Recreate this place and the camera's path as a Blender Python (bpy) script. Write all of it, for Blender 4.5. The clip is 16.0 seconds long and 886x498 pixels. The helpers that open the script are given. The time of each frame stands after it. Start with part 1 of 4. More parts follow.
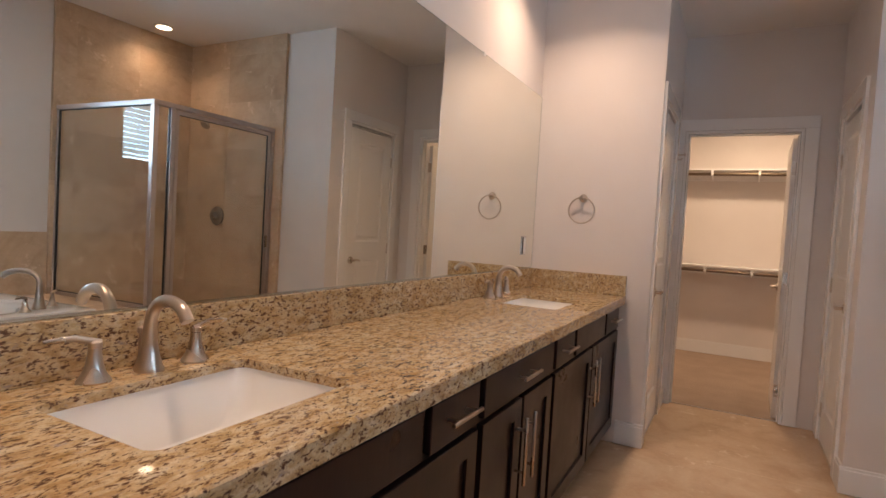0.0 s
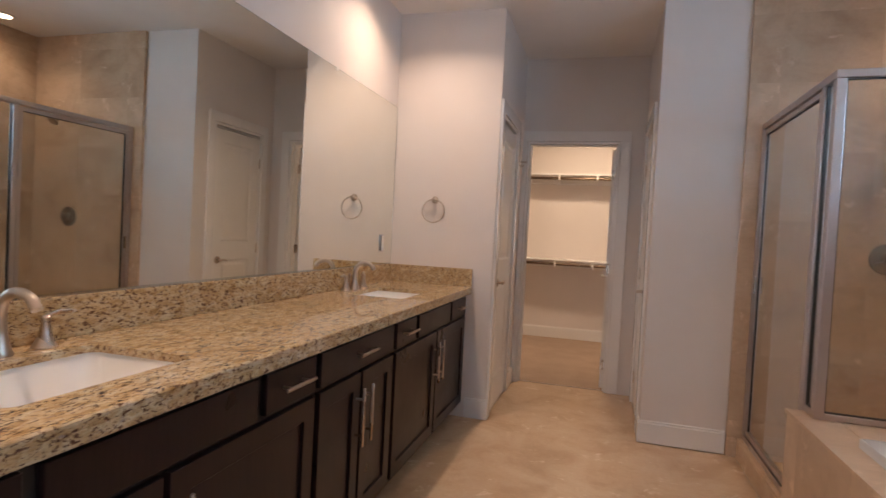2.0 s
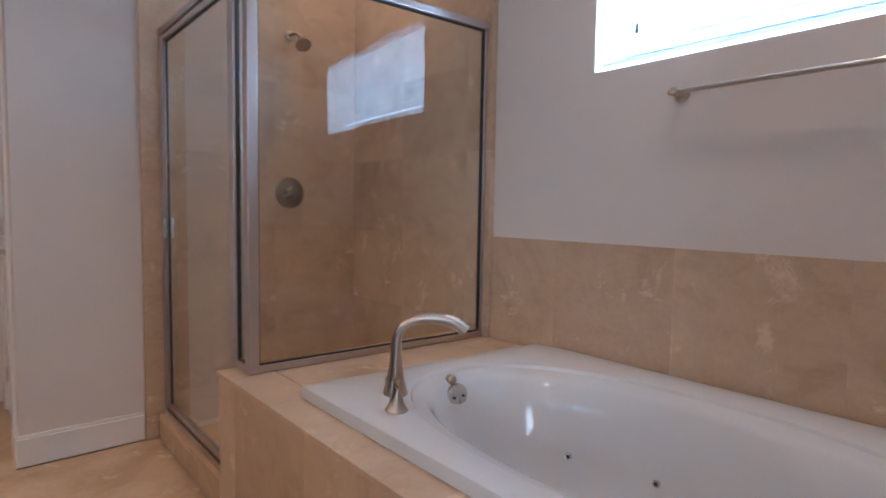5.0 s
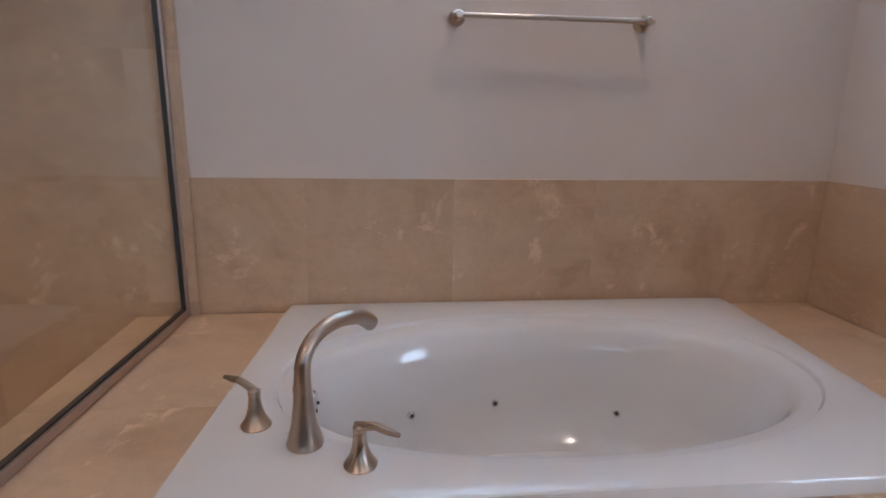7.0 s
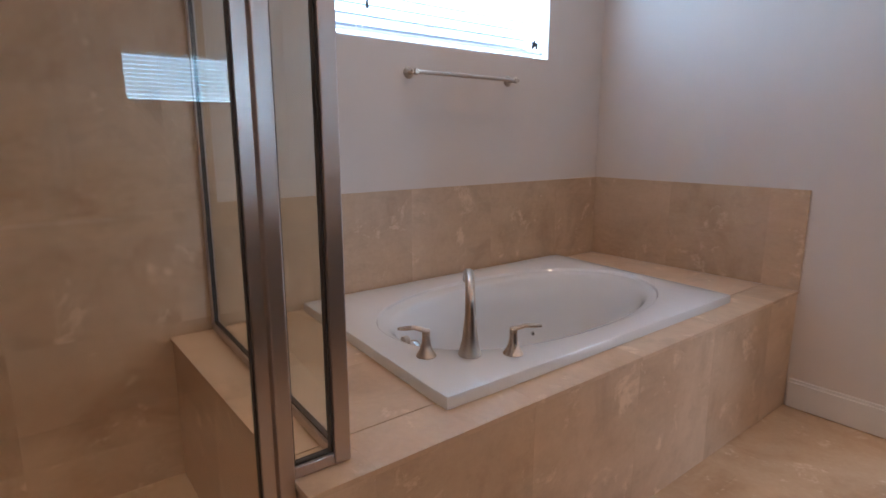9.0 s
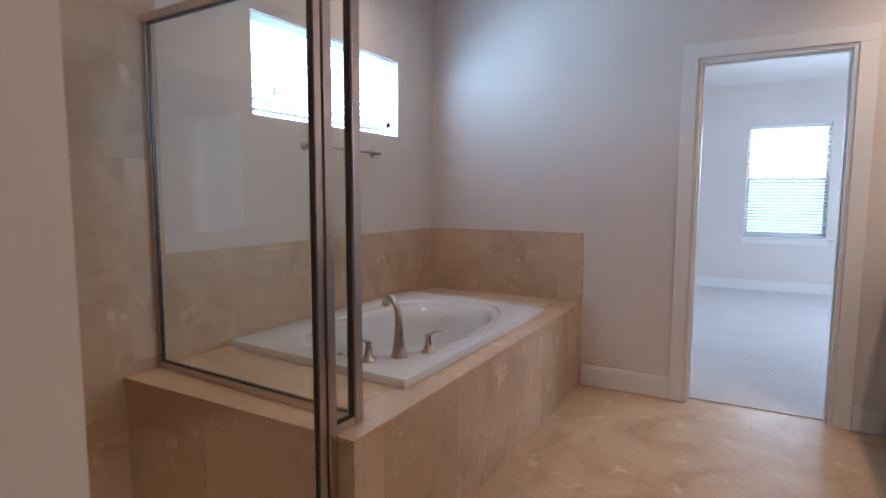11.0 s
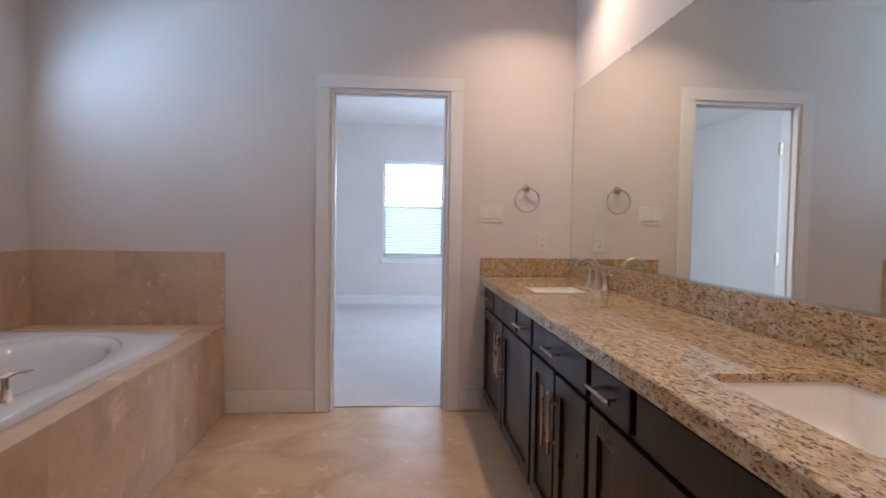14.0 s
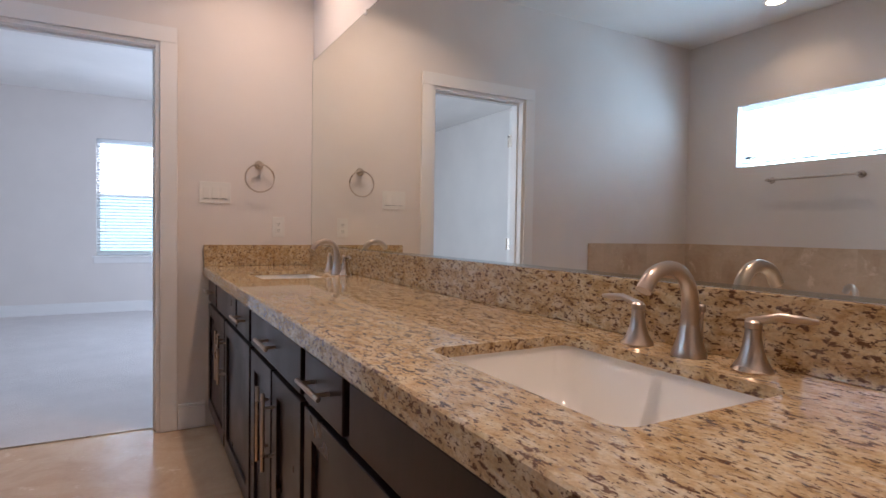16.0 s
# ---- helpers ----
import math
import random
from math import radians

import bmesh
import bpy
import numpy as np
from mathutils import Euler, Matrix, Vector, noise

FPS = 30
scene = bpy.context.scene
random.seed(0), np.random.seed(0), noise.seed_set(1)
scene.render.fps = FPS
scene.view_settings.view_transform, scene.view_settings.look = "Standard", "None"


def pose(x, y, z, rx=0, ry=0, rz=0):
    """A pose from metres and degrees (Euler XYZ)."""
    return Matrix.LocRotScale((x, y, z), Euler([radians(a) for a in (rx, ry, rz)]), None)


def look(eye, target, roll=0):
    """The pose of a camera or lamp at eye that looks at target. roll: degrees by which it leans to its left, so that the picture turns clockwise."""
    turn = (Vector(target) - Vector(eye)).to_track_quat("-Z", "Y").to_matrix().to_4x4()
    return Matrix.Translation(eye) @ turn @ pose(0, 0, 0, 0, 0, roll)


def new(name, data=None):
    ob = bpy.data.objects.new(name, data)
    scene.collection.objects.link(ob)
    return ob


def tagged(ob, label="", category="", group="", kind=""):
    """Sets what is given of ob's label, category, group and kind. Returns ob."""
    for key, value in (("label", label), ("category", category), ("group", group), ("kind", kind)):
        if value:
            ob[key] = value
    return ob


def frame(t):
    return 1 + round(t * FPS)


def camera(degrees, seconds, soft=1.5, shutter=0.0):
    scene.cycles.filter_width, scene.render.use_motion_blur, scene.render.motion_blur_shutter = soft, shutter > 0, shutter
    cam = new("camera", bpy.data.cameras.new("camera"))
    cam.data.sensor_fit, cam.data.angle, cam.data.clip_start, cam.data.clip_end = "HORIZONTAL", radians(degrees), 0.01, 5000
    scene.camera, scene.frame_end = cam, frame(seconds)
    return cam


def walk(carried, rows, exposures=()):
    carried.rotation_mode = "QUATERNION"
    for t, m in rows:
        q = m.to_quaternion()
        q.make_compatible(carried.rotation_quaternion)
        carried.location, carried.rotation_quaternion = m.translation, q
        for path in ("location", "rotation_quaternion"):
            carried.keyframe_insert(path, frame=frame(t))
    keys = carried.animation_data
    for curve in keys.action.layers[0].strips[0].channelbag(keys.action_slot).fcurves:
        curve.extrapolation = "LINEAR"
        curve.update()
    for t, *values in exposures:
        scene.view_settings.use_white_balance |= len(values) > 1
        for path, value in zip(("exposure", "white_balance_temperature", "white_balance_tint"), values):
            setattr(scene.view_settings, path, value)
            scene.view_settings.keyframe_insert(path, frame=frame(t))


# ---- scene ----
cam = camera(77.3, 16.0, shutter=0.3)
PATH = [
    (0, (0.616, -0.044, 1.249), (-0.317, 1.723, 1.174), 3.4),
    (0.5, (0.741, -0.18, 1.259), (-0.184, 1.592, 1.192), 3.4),
    (1, (0.837, -0.272, 1.256), (-0.06, 1.515, 1.192), 3.3),
    (1.5, (0.901, -0.305, 1.251), (0.141, 1.544, 1.19), 3.1),
    (2, (0.897, -0.264, 1.254), (0.341, 1.657, 1.2), 3.0),
    (2.5, (0.83, -0.163, 1.247), (0.536, 1.815, 1.204), 2.9),
    (3, (0.823, -0.124, 1.239), (0.928, 1.873, 1.212), 2.5),
    (3.5, (0.881, -0.037, 1.211), (1.371, 1.902, 1.197), 2.0),
    (4, (0.991, 0.093, 1.182), (1.791, 1.925, 1.152), 1.6),
    (4.5, (1.039, 0.239, 1.166), (2.06, 1.956, 1.07), 1.4),
    (5, (1.041, 0.476, 1.159), (2.341, 1.99, 1.019), 1.0),
    (5.2, (1.066, 0.574, 1.16), (2.465, 1.994, 0.997), 0.9),
    (7.3, (0.967, 1.821, 1.256), (2.851, 1.332, 0.799), 1.0),
    (7.5, (0.953, 1.955, 1.244), (2.793, 1.303, 0.807), 0.8),
    (8, (0.876, 2.293, 1.256), (2.622, 1.409, 0.842), 0.6),
    (8.5, (0.813, 2.594, 1.243), (2.474, 1.555, 0.845), 0.4),
    (8.7, (0.791, 2.702, 1.254), (2.408, 1.593, 0.856), 0.2),
    (10.8, (0.689, 3.643, 1.302), (1.716, 1.94, 1.086), 0.1),
    (11, (0.701, 3.702, 1.3), (1.676, 1.967, 1.103), 0.2),
    (11.5, (0.736, 3.839, 1.304), (1.494, 1.994, 1.149), 0.3),
    (12, (0.755, 3.893, 1.311), (1.26, 1.961, 1.194), 0.3),
    (12.5, (0.765, 3.875, 1.297), (1.059, 1.899, 1.204), 0.4),
    (13, (0.74, 3.812, 1.286), (0.88, 1.819, 1.199), 0.5),
    (13.5, (0.676, 3.711, 1.264), (0.687, 1.713, 1.177), 0.7),
    (14, (0.594, 3.638, 1.225), (0.432, 1.646, 1.145), 0.9),
    (14.5, (0.53, 3.555, 1.192), (0.128, 1.597, 1.112), 0.9),
    (15, (0.442, 3.449, 1.146), (-0.218, 1.563, 1.072), 0.8),
    (15.5, (0.391, 3.378, 1.123), (-0.464, 1.571, 1.057), 0.8),
    (16, (0.369, 3.353, 1.119), (-0.597, 1.603, 1.056), 0.9),
]
LOOK = [(0.0, 0.04, 7250, 24.0), (1.5, 0.07, 7050, 23.0), (3.5, 0.03, 6650, 21.5), (5.0, 0.03, 6270, 21.0), (8.5, -0.03, 6530, 22.0), (11.0, -0.05, 6300, 20.0), (13.0, -0.07, 6400, 21.0), (16.0, -0.12, 6560, 24.0)]
walk(cam, [(t, look(eye, target, roll)) for t, eye, target, roll in PATH], LOOK)

# ---- light ----
world = bpy.data.worlds.new("sky")
scene.world = world
world.use_nodes = True
wn = world.node_tree
sky = wn.nodes.new("ShaderNodeTexSky")
sky.sky_type, sky.sun_disc = "NISHITA", False
sky.sun_elevation, sky.sun_rotation = radians(48), radians(200)
wn.links.new(sky.outputs[0], wn.nodes["Background"].inputs[0])
wn.nodes["Background"].inputs[1].default_value = 0.12
sun = new("sun", bpy.data.lights.new("sun", "SUN"))
sun.data.energy, sun.data.angle, sun.data.color = 2.5, radians(0.5), (1, 0.95, 0.88)
sun.matrix_world = look((0, 0, 20), (4, 9, 8))

WARM = (1.0, 0.80, 0.60)
DAY = (0.39, 0.71, 1.0)
ROOMDAY = (0.55, 0.78, 1.0)


def area(name, eye, target, sx, sy, watts, colour, shape="RECTANGLE", spread=180):
    d = bpy.data.lights.new(name, "AREA")
    d.shape, d.size, d.size_y, d.energy, d.color, d.spread = shape, sx, sy, watts, colour, radians(spread)
    ob = new(name, d)
    ob.matrix_world = look(eye, target)
    return ob


CEIL = 2.79
# recessed lamps: x, y, watts
DOWN = [(-0.19, 0.61, 8.8), (-0.19, 2.83, 8.4), (2.60, 2.96, 2.0), (2.46, 1.00, 2.7)]
for x, y, w in DOWN:
    area("downlight_lamp", (x, y, CEIL - 0.016), (x, y + 0.001, 0), 0.118 if x < 0 else 0.15, 0.118 if x < 0 else 0.15, w, WARM, "DISK", 136 if x < 0 else 128)
area("closet_lamp_light", (0.75, 5.8, CEIL - 0.10), (0.75, 5.801, 0), 0.24, 0.24, 25, (1.0, 0.83, 0.58), "DISK", 180)
# daylight in the window openings, outside the blinds
area("bath_window_daylight", (2.988, 1.1075, 1.94), (0, 1.1075, 1.94), 1.262, 0.494, 49, DAY)
area("bedroom_window_daylight", (0.42, -5.30, 1.56), (0.42, 0, 1.3), 1.05, 1.60, 40, ROOMDAY)
area("bedroom_window_daylight", (-0.65, -5.30, 1.56), (-0.65, 0, 1.3), 1.05, 1.60, 40, ROOMDAY)
# added fill for the bedroom, no known window on this side
area("bedroom_side_window_daylight", (-2.25, -2.7, 1.55), (0, -2.7, 1.2), 1.9, 1.6, 130, ROOMDAY)


# ---- materials ----
def mat(name, rough=0.5, metal=0.0, colour=(0.8, 0.8, 0.8), spec=0.5):
    m = bpy.data.materials.new(name)
    m.use_nodes = True
    b = m.node_tree.nodes["Principled BSDF"]
    b.inputs["Base Color"].default_value = (*colour, 1)
    b.inputs["Roughness"].default_value = rough
    b.inputs["Metallic"].default_value = metal
    b.inputs["Specular IOR Level"].default_value = spec
    return m, m.node_tree, b


def node(nt, kind, **kw):
    n = nt.nodes.new(kind)
    for k, v in kw.items():
        n.inputs[k.replace("_", " ")].default_value = v
    return n


def position(nt, scale=(1, 1, 1), turn=(0, 0, 0), per_object=0.0):
    g = nt.nodes.new("ShaderNodeNewGeometry")
    mp = nt.nodes.new("ShaderNodeMapping")
    mp.inputs["Scale"].default_value = scale
    mp.inputs["Rotation"].default_value = [radians(a) for a in turn]
    nt.links.new(g.outputs["Position"], mp.inputs["Vector"])
    if per_object:
        oi = nt.nodes.new("ShaderNodeObjectInfo")
        mu = nt.nodes.new("ShaderNodeMath")
        mu.operation = "MULTIPLY"
        mu.inputs[1].default_value = per_object
        nt.links.new(oi.outputs["Random"], mu.inputs[0])
        cb = nt.nodes.new("ShaderNodeCombineXYZ")
        for i in range(3):
            nt.links.new(mu.outputs[0], cb.inputs[i])
        nt.links.new(cb.outputs[0], mp.inputs["Location"])
    return mp.outputs[0]


def noise_tex(nt, vec, scale, detail=4.0, rough=0.6, distort=0.0):
    n = node(nt, "ShaderNodeTexNoise", Scale=scale, Detail=detail, Roughness=rough, Distortion=distort)
    nt.links.new(vec, n.inputs["Vector"])
    return n.outputs["Fac"]


def ramp(nt, fac, stops):
    r = nt.nodes.new("ShaderNodeValToRGB")
    e = r.color_ramp.elements
    while len(e) < len(stops):
        e.new(0.5)
    for el, (p, c) in zip(e, stops):
        el.position = p
        el.color = (*c, 1) if isinstance(c, tuple) else (c, c, c, 1)
    nt.links.new(fac, r.inputs[0])
    return r.outputs[0]


def mix(nt, fac, a, b, mode="MIX"):
    m = nt.nodes.new("ShaderNodeMix")
    m.data_type, m.blend_type = "RGBA", mode
    for sock, v in ((m.inputs[0], fac), (m.inputs[6], a), (m.inputs[7], b)):
        if isinstance(v, (int, float)):
            sock.default_value = v
        elif isinstance(v, tuple):
            sock.default_value = (*v, 1)
        else:
            nt.links.new(v, sock)
    return m.outputs[2]


def bump(nt, b, height, strength, dist=0.002):
    n = nt.nodes.new("ShaderNodeBump")
    n.inputs["Strength"].default_value = strength
    n.inputs["Distance"].default_value = dist
    nt.links.new(height, n.inputs["Height"])
    nt.links.new(n.outputs[0], b.inputs["Normal"])


def painted(name, colour, rough=0.55, grain=260, strength=0.12, vary=0.05):
    m, nt, b = mat(name, rough, colour=colour)
    v = position(nt)
    c = ramp(nt, noise_tex(nt, v, 1.3, 3), [(0.3, tuple(k * (1 - vary) for k in colour)), (0.7, tuple(min(1, k * (1 + vary * 0.6)) for k in colour))])
    nt.links.new(c, b.inputs["Base Color"])
    bump(nt, b, noise_tex(nt, v, grain, 3), strength, 0.001)
    return m


WALL = painted("wall_paint", (0.725, 0.66, 0.62))
CEILING = painted("ceiling_paint", (0.81, 0.765, 0.73), 0.8, 160, 0.2)
TRIM = painted("white_trim_paint", (0.82, 0.79, 0.77), 0.17, 60, 0.04, 0.02)
DOORPAINT = painted("white_door_paint", (0.79, 0.76, 0.73), 0.3, 90, 0.05, 0.02)


def travertine(name, light, mid, dark, rough, own=1.0, low=0.86):
    m, nt, b = mat(name, rough)
    v = position(nt, per_object=37.0 * own)
    big = noise_tex(nt, v, 2.6, 6, 0.62, 0.8)
    band = noise_tex(nt, position(nt, (1.2, 1.2, 5), (8, 5, 0), 19.0 * own), 2.2, 5, 0.65, 1.2)
    c = ramp(nt, big, [(0.30, dark), (0.47, mid), (0.66, light)])
    c2 = ramp(nt, band, [(0.35, mid), (0.6, light)])
    c = mix(nt, 0.3, c, c2)
    fine = noise_tex(nt, v, 45, 5, 0.7)
    c = mix(nt, 0.22, c, ramp(nt, fine, [(0.3, dark), (0.7, light)]), "OVERLAY")
    vein = ramp(nt, noise_tex(nt, position(nt, (1.6, 1.6, 2.6), (0, 0, 20), 53.0 * own), 3.4, 6, 0.66, 0.25), [(0.54, 0.0), (0.70, 0.42)])
    c = mix(nt, vein, c, dark)
    cloud = ramp(nt, noise_tex(nt, v, 6.0, 8, 0.72, 0.35), [(0.585, 0.0), (0.66, 0.75)])
    c = mix(nt, cloud, c, tuple(min(1, k * 1.25) for k in light))
    oi = nt.nodes.new("ShaderNodeObjectInfo")
    tone = ramp(nt, oi.outputs["Random"], [(0.0, (low, low * 0.975, low * 0.95)), (0.35, (0.97, 0.965, 0.96)), (1.0, (1.0, 1.0, 1.0))])
    c = mix(nt, 1.0, c, tone, "MULTIPLY")
    nt.links.new(c, b.inputs["Base Color"])
    pits = ramp(nt, noise_tex(nt, v, 85, 3, 0.7), [(0.30, 0.0), (0.40, 1.0)])
    bump(nt, b, mix(nt, 0.8, noise_tex(nt, v, 9, 4), pits), 0.12, 0.0015)
    rr = nt.nodes.new("ShaderNodeMapRange")
    rr.inputs[3].default_value, rr.inputs[4].default_value = rough - 0.06, rough + 0.12
    nt.links.new(fine, rr.inputs[0])
    nt.links.new(rr.outputs[0], b.inputs["Roughness"])
    return m


FLOORTILE = travertine("travertine_floor", (0.66, 0.505, 0.365), (0.585, 0.43, 0.295), (0.45, 0.305, 0.19), 0.21, 0.0, 0.95)
WALLTILE = travertine("travertine_wall", (0.67, 0.515, 0.385), (0.575, 0.428, 0.305), (0.41, 0.282, 0.185), 0.34, 1.0, 0.85)
GROUT = painted("sand_grout", (0.56, 0.44, 0.33), 0.9, 300, 0.3)

m, nt, b = mat("granite", 0.12)
v = position(nt, (2.3, 0.95, 2.1), (0, 0, 8))
vd = position(nt, (1, 1, 1))
base = ramp(nt, noise_tex(nt, v, 22, 6, 0.65, 0.5), [(0.30, (0.34, 0.205, 0.080)), (0.45, (0.56, 0.39, 0.210)), (0.60, (0.69, 0.555, 0.37)), (0.75, (0.57, 0.49, 0.39))])
grey = ramp(nt, noise_tex(nt, v, 34, 5, 0.6, 0.3), [(0.61, 0.0), (0.70, 1.0)])
c = mix(nt, grey, base, (0.41, 0.335, 0.29))
brown = ramp(nt, noise_tex(nt, v, 54, 4, 0.62, 0.4), [(0.548, 0.0), (0.608, 1.0)])
c = mix(nt, brown, c, (0.150, 0.076, 0.042))
fleck = ramp(nt, noise_tex(nt, v, 108, 3, 0.60, 0.4), [(0.59, 0.0), (0.65, 1.0)])
c = mix(nt, fleck, c, (0.095, 0.048, 0.036))
gold = ramp(nt, noise_tex(nt, vd, 4.5, 4, 0.6, 0.4), [(0.42, 0.0), (0.68, 0.38)])
c = mix(nt, gold, c, (0.80, 0.58, 0.30), "MULTIPLY")
crystal = ramp(nt, noise_tex(nt, vd, 210, 2), [(0.35, (0.82, 0.82, 0.82)), (0.65, (1, 1, 1))])
c = mix(nt, 1.0, c, crystal, "MULTIPLY")
nt.links.new(c, b.inputs["Base Color"])
nt.links.new(ramp(nt, noise_tex(nt, vd, 60, 3), [(0.3, 0.022), (0.7, 0.055)]), b.inputs["Roughness"])
bump(nt, b, noise_tex(nt, vd, 120, 2), 0.015, 0.0006)
GRANITE = m

m, nt, b = mat("espresso_wood", 0.32, spec=0.28)
g = noise_tex(nt, position(nt, (10, 10, 1.0)), 9, 6, 0.65, 0.3)
nt.links.new(ramp(nt, g, [(0.3, (0.0105, 0.0048, 0.0056)), (0.7, (0.021, 0.0095, 0.0108))]), b.inputs["Base Color"])
nt.links.new(ramp(nt, noise_tex(nt, position(nt), 3, 3), [(0.3, 0.26), (0.7, 0.40)]), b.inputs["Roughness"])
bump(nt, b, g, 0.06, 0.0006)
ESPRESSO = m
m, nt, b = mat("espresso_frame", 0.5, colour=(0.012, 0.008, 0.007))
nt.links.new(ramp(nt, noise_tex(nt, position(nt, (1, 1, 6)), 12, 4), [(0.3, (0.008, 0.006, 0.005)), (0.7, (0.016, 0.010, 0.009))]), b.inputs["Base Color"])
ESPRESSO_DARK = m


def brushed(name, colour, rough):
    m, nt, b = mat(name, rough, 1.0, colour)
    s = noise_tex(nt, position(nt), 6, 2)
    nt.links.new(ramp(nt, s, [(0.3, tuple(k * 0.96 for k in colour)), (0.7, colour)]), b.inputs["Base Color"])
    nt.links.new(ramp(nt, noise_tex(nt, position(nt), 4, 2), [(0.3, (rough - 0.015,) * 3), (0.7, (rough + 0.02,) * 3)]), b.inputs["Roughness"])
    return m


NICKEL = brushed("brushed_nickel", (0.55, 0.465, 0.395), 0.28)
ALU = brushed("satin_shower_frame", (0.58, 0.505, 0.48), 0.31)
CHROME = brushed("chrome", (0.70, 0.70, 0.70), 0.08)
VALVE = brushed("dark_nickel", (0.27, 0.225, 0.19), 0.30)
GASKET = painted("black_gasket", (0.040, 0.034, 0.031), 0.5, 100, 0.05)

m, nt, b = mat("white_acrylic", 0.12, colour=(0.68, 0.68, 0.69))
nt.links.new(ramp(nt, noise_tex(nt, position(nt), 30, 3), [(0.3, 0.04), (0.7, 0.09)]), b.inputs["Roughness"])
ACRYLIC = m
m, nt, b = mat("white_porcelain", 0.08, colour=(0.84, 0.82, 0.79))
nt.links.new(ramp(nt, noise_tex(nt, position(nt), 25, 3), [(0.3, 0.05), (0.7, 0.13)]), b.inputs["Roughness"])
PORCELAIN = m
PLASTIC = painted("white_plastic", (0.74, 0.71, 0.67), 0.35, 120, 0.03, 0.01)
SLOT = painted("dark_slot", (0.03, 0.028, 0.025), 0.6, 100, 0.05)

m, nt, b = mat("mirror_silver", 0.0, 1.0, (0.90, 0.915, 0.86))
nt.links.new(ramp(nt, noise_tex(nt, position(nt), 2.0, 3), [(0.3, (0.895, 0.91, 0.855)), (0.7, (0.91, 0.925, 0.87))]), b.inputs["Base Color"])
MIRROR = m
MIRROR_EDGE = brushed("mirror_edge_glass", (0.62, 0.68, 0.66), 0.12)

m = bpy.data.materials.new("clear_glass")
m.use_nodes = True
nt = m.node_tree
nt.nodes.remove(nt.nodes["Principled BSDF"])
gl = node(nt, "ShaderNodeBsdfGlass", Color=(0.975, 0.985, 0.975, 1), Roughness=0.0, IOR=1.5)
nt.links.new(gl.outputs[0], nt.nodes["Material Output"].inputs[0])
GLASS = m


def carpet(name, a, b_):
    m, nt, b = mat(name, 0.95, colour=a, spec=0.1)
    v = position(nt)
    c = ramp(nt, noise_tex(nt, v, 320, 3, 0.8), [(0.3, b_), (0.7, a)])
    c = mix(nt, 0.5, c, ramp(nt, noise_tex(nt, v, 3.5, 5), [(0.3, b_), (0.7, a)]))
    nt.links.new(c, b.inputs["Base Color"])
    bump(nt, b, noise_tex(nt, v, 420, 3, 0.8), 0.9, 0.006)
    return m


CARPET = carpet("pale_carpet", (0.80, 0.745, 0.73), (0.68, 0.63, 0.615))
CARPET2 = carpet("taupe_carpet", (0.52, 0.385, 0.30), (0.39, 0.285, 0.22))
m, nt, b = mat("blind_slat", 0.4, colour=(0.85, 0.86, 0.87))
b.inputs["Transmission Weight"].default_value = 0.0
nt.links.new(ramp(nt, noise_tex(nt, position(nt, (1, 1, 8)), 9, 3), [(0.3, (0.80, 0.81, 0.82)), (0.7, (0.86, 0.87, 0.88))]), b.inputs["Base Color"])
# thin slats let part of the daylight through
tl = nt.nodes.new("ShaderNodeBsdfTranslucent")
tl.inputs[0].default_value = (0.92, 0.93, 0.94, 1)
ms = nt.nodes.new("ShaderNodeMixShader")
ms.inputs[0].default_value = 0.33
nt.links.new(b.outputs[0], ms.inputs[1])
nt.links.new(tl.outputs[0], ms.inputs[2])
nt.links.new(ms.outputs[0], nt.nodes["Material Output"].inputs[0])
SLAT = m
m, nt, b = mat("downlight_lens", 0.5, colour=(0.9, 0.9, 0.9))
b.inputs["Emission Color"].default_value = (1.0, 0.80, 0.58, 1)
b.inputs["Emission Strength"].default_value = 12.0
LENS = m
m = bpy.data.materials.new("insect_screen")
m.use_nodes = True
nt = m.node_tree
tr = node(nt, "ShaderNodeBsdfTransparent", Color=(0.47, 0.55, 0.57, 1))
nt.nodes.remove(nt.nodes["Principled BSDF"])
nt.links.new(tr.outputs[0], nt.nodes["Material Output"].inputs[0])
SCREEN = m


# ---- mesh helpers ----
def box(bm, x0, x1, y0, y1, z0, z1, bevel=0.0, seg=2):
    r = bmesh.ops.create_cube(bm, size=1)["verts"]
    for w in r:
        w.co = Vector(((x0 + x1) / 2 + w.co.x * (x1 - x0), (y0 + y1) / 2 + w.co.y * (y1 - y0), (z0 + z1) / 2 + w.co.z * (z1 - z0)))
    if bevel:
        es = list({e for w in r for e in w.link_edges})
        bmesh.ops.bevel(bm, geom=es, offset=bevel, segments=seg, profile=0.5, affect="EDGES")
    return bm


def boxes(*specs, bevel=0.0):
    bm = bmesh.new()
    for s in specs:
        box(bm, *s, bevel=bevel)
    return bm


def ring_loft(bm, rings, closed=True, cap_a=True, cap_b=True):
    vs = [[bm.verts.new(p) for p in r] for r in rings]
    n = len(vs[0])
    for a, b_ in zip(vs, vs[1:]):
        for i in range(n if closed else n - 1):
            j = (i + 1) % n
            bm.faces.new((a[i], a[j], b_[j], b_[i]))
    if cap_a:
        bm.faces.new(list(reversed(vs[0])))
    if cap_b:
        bm.faces.new(vs[-1])
    return bm


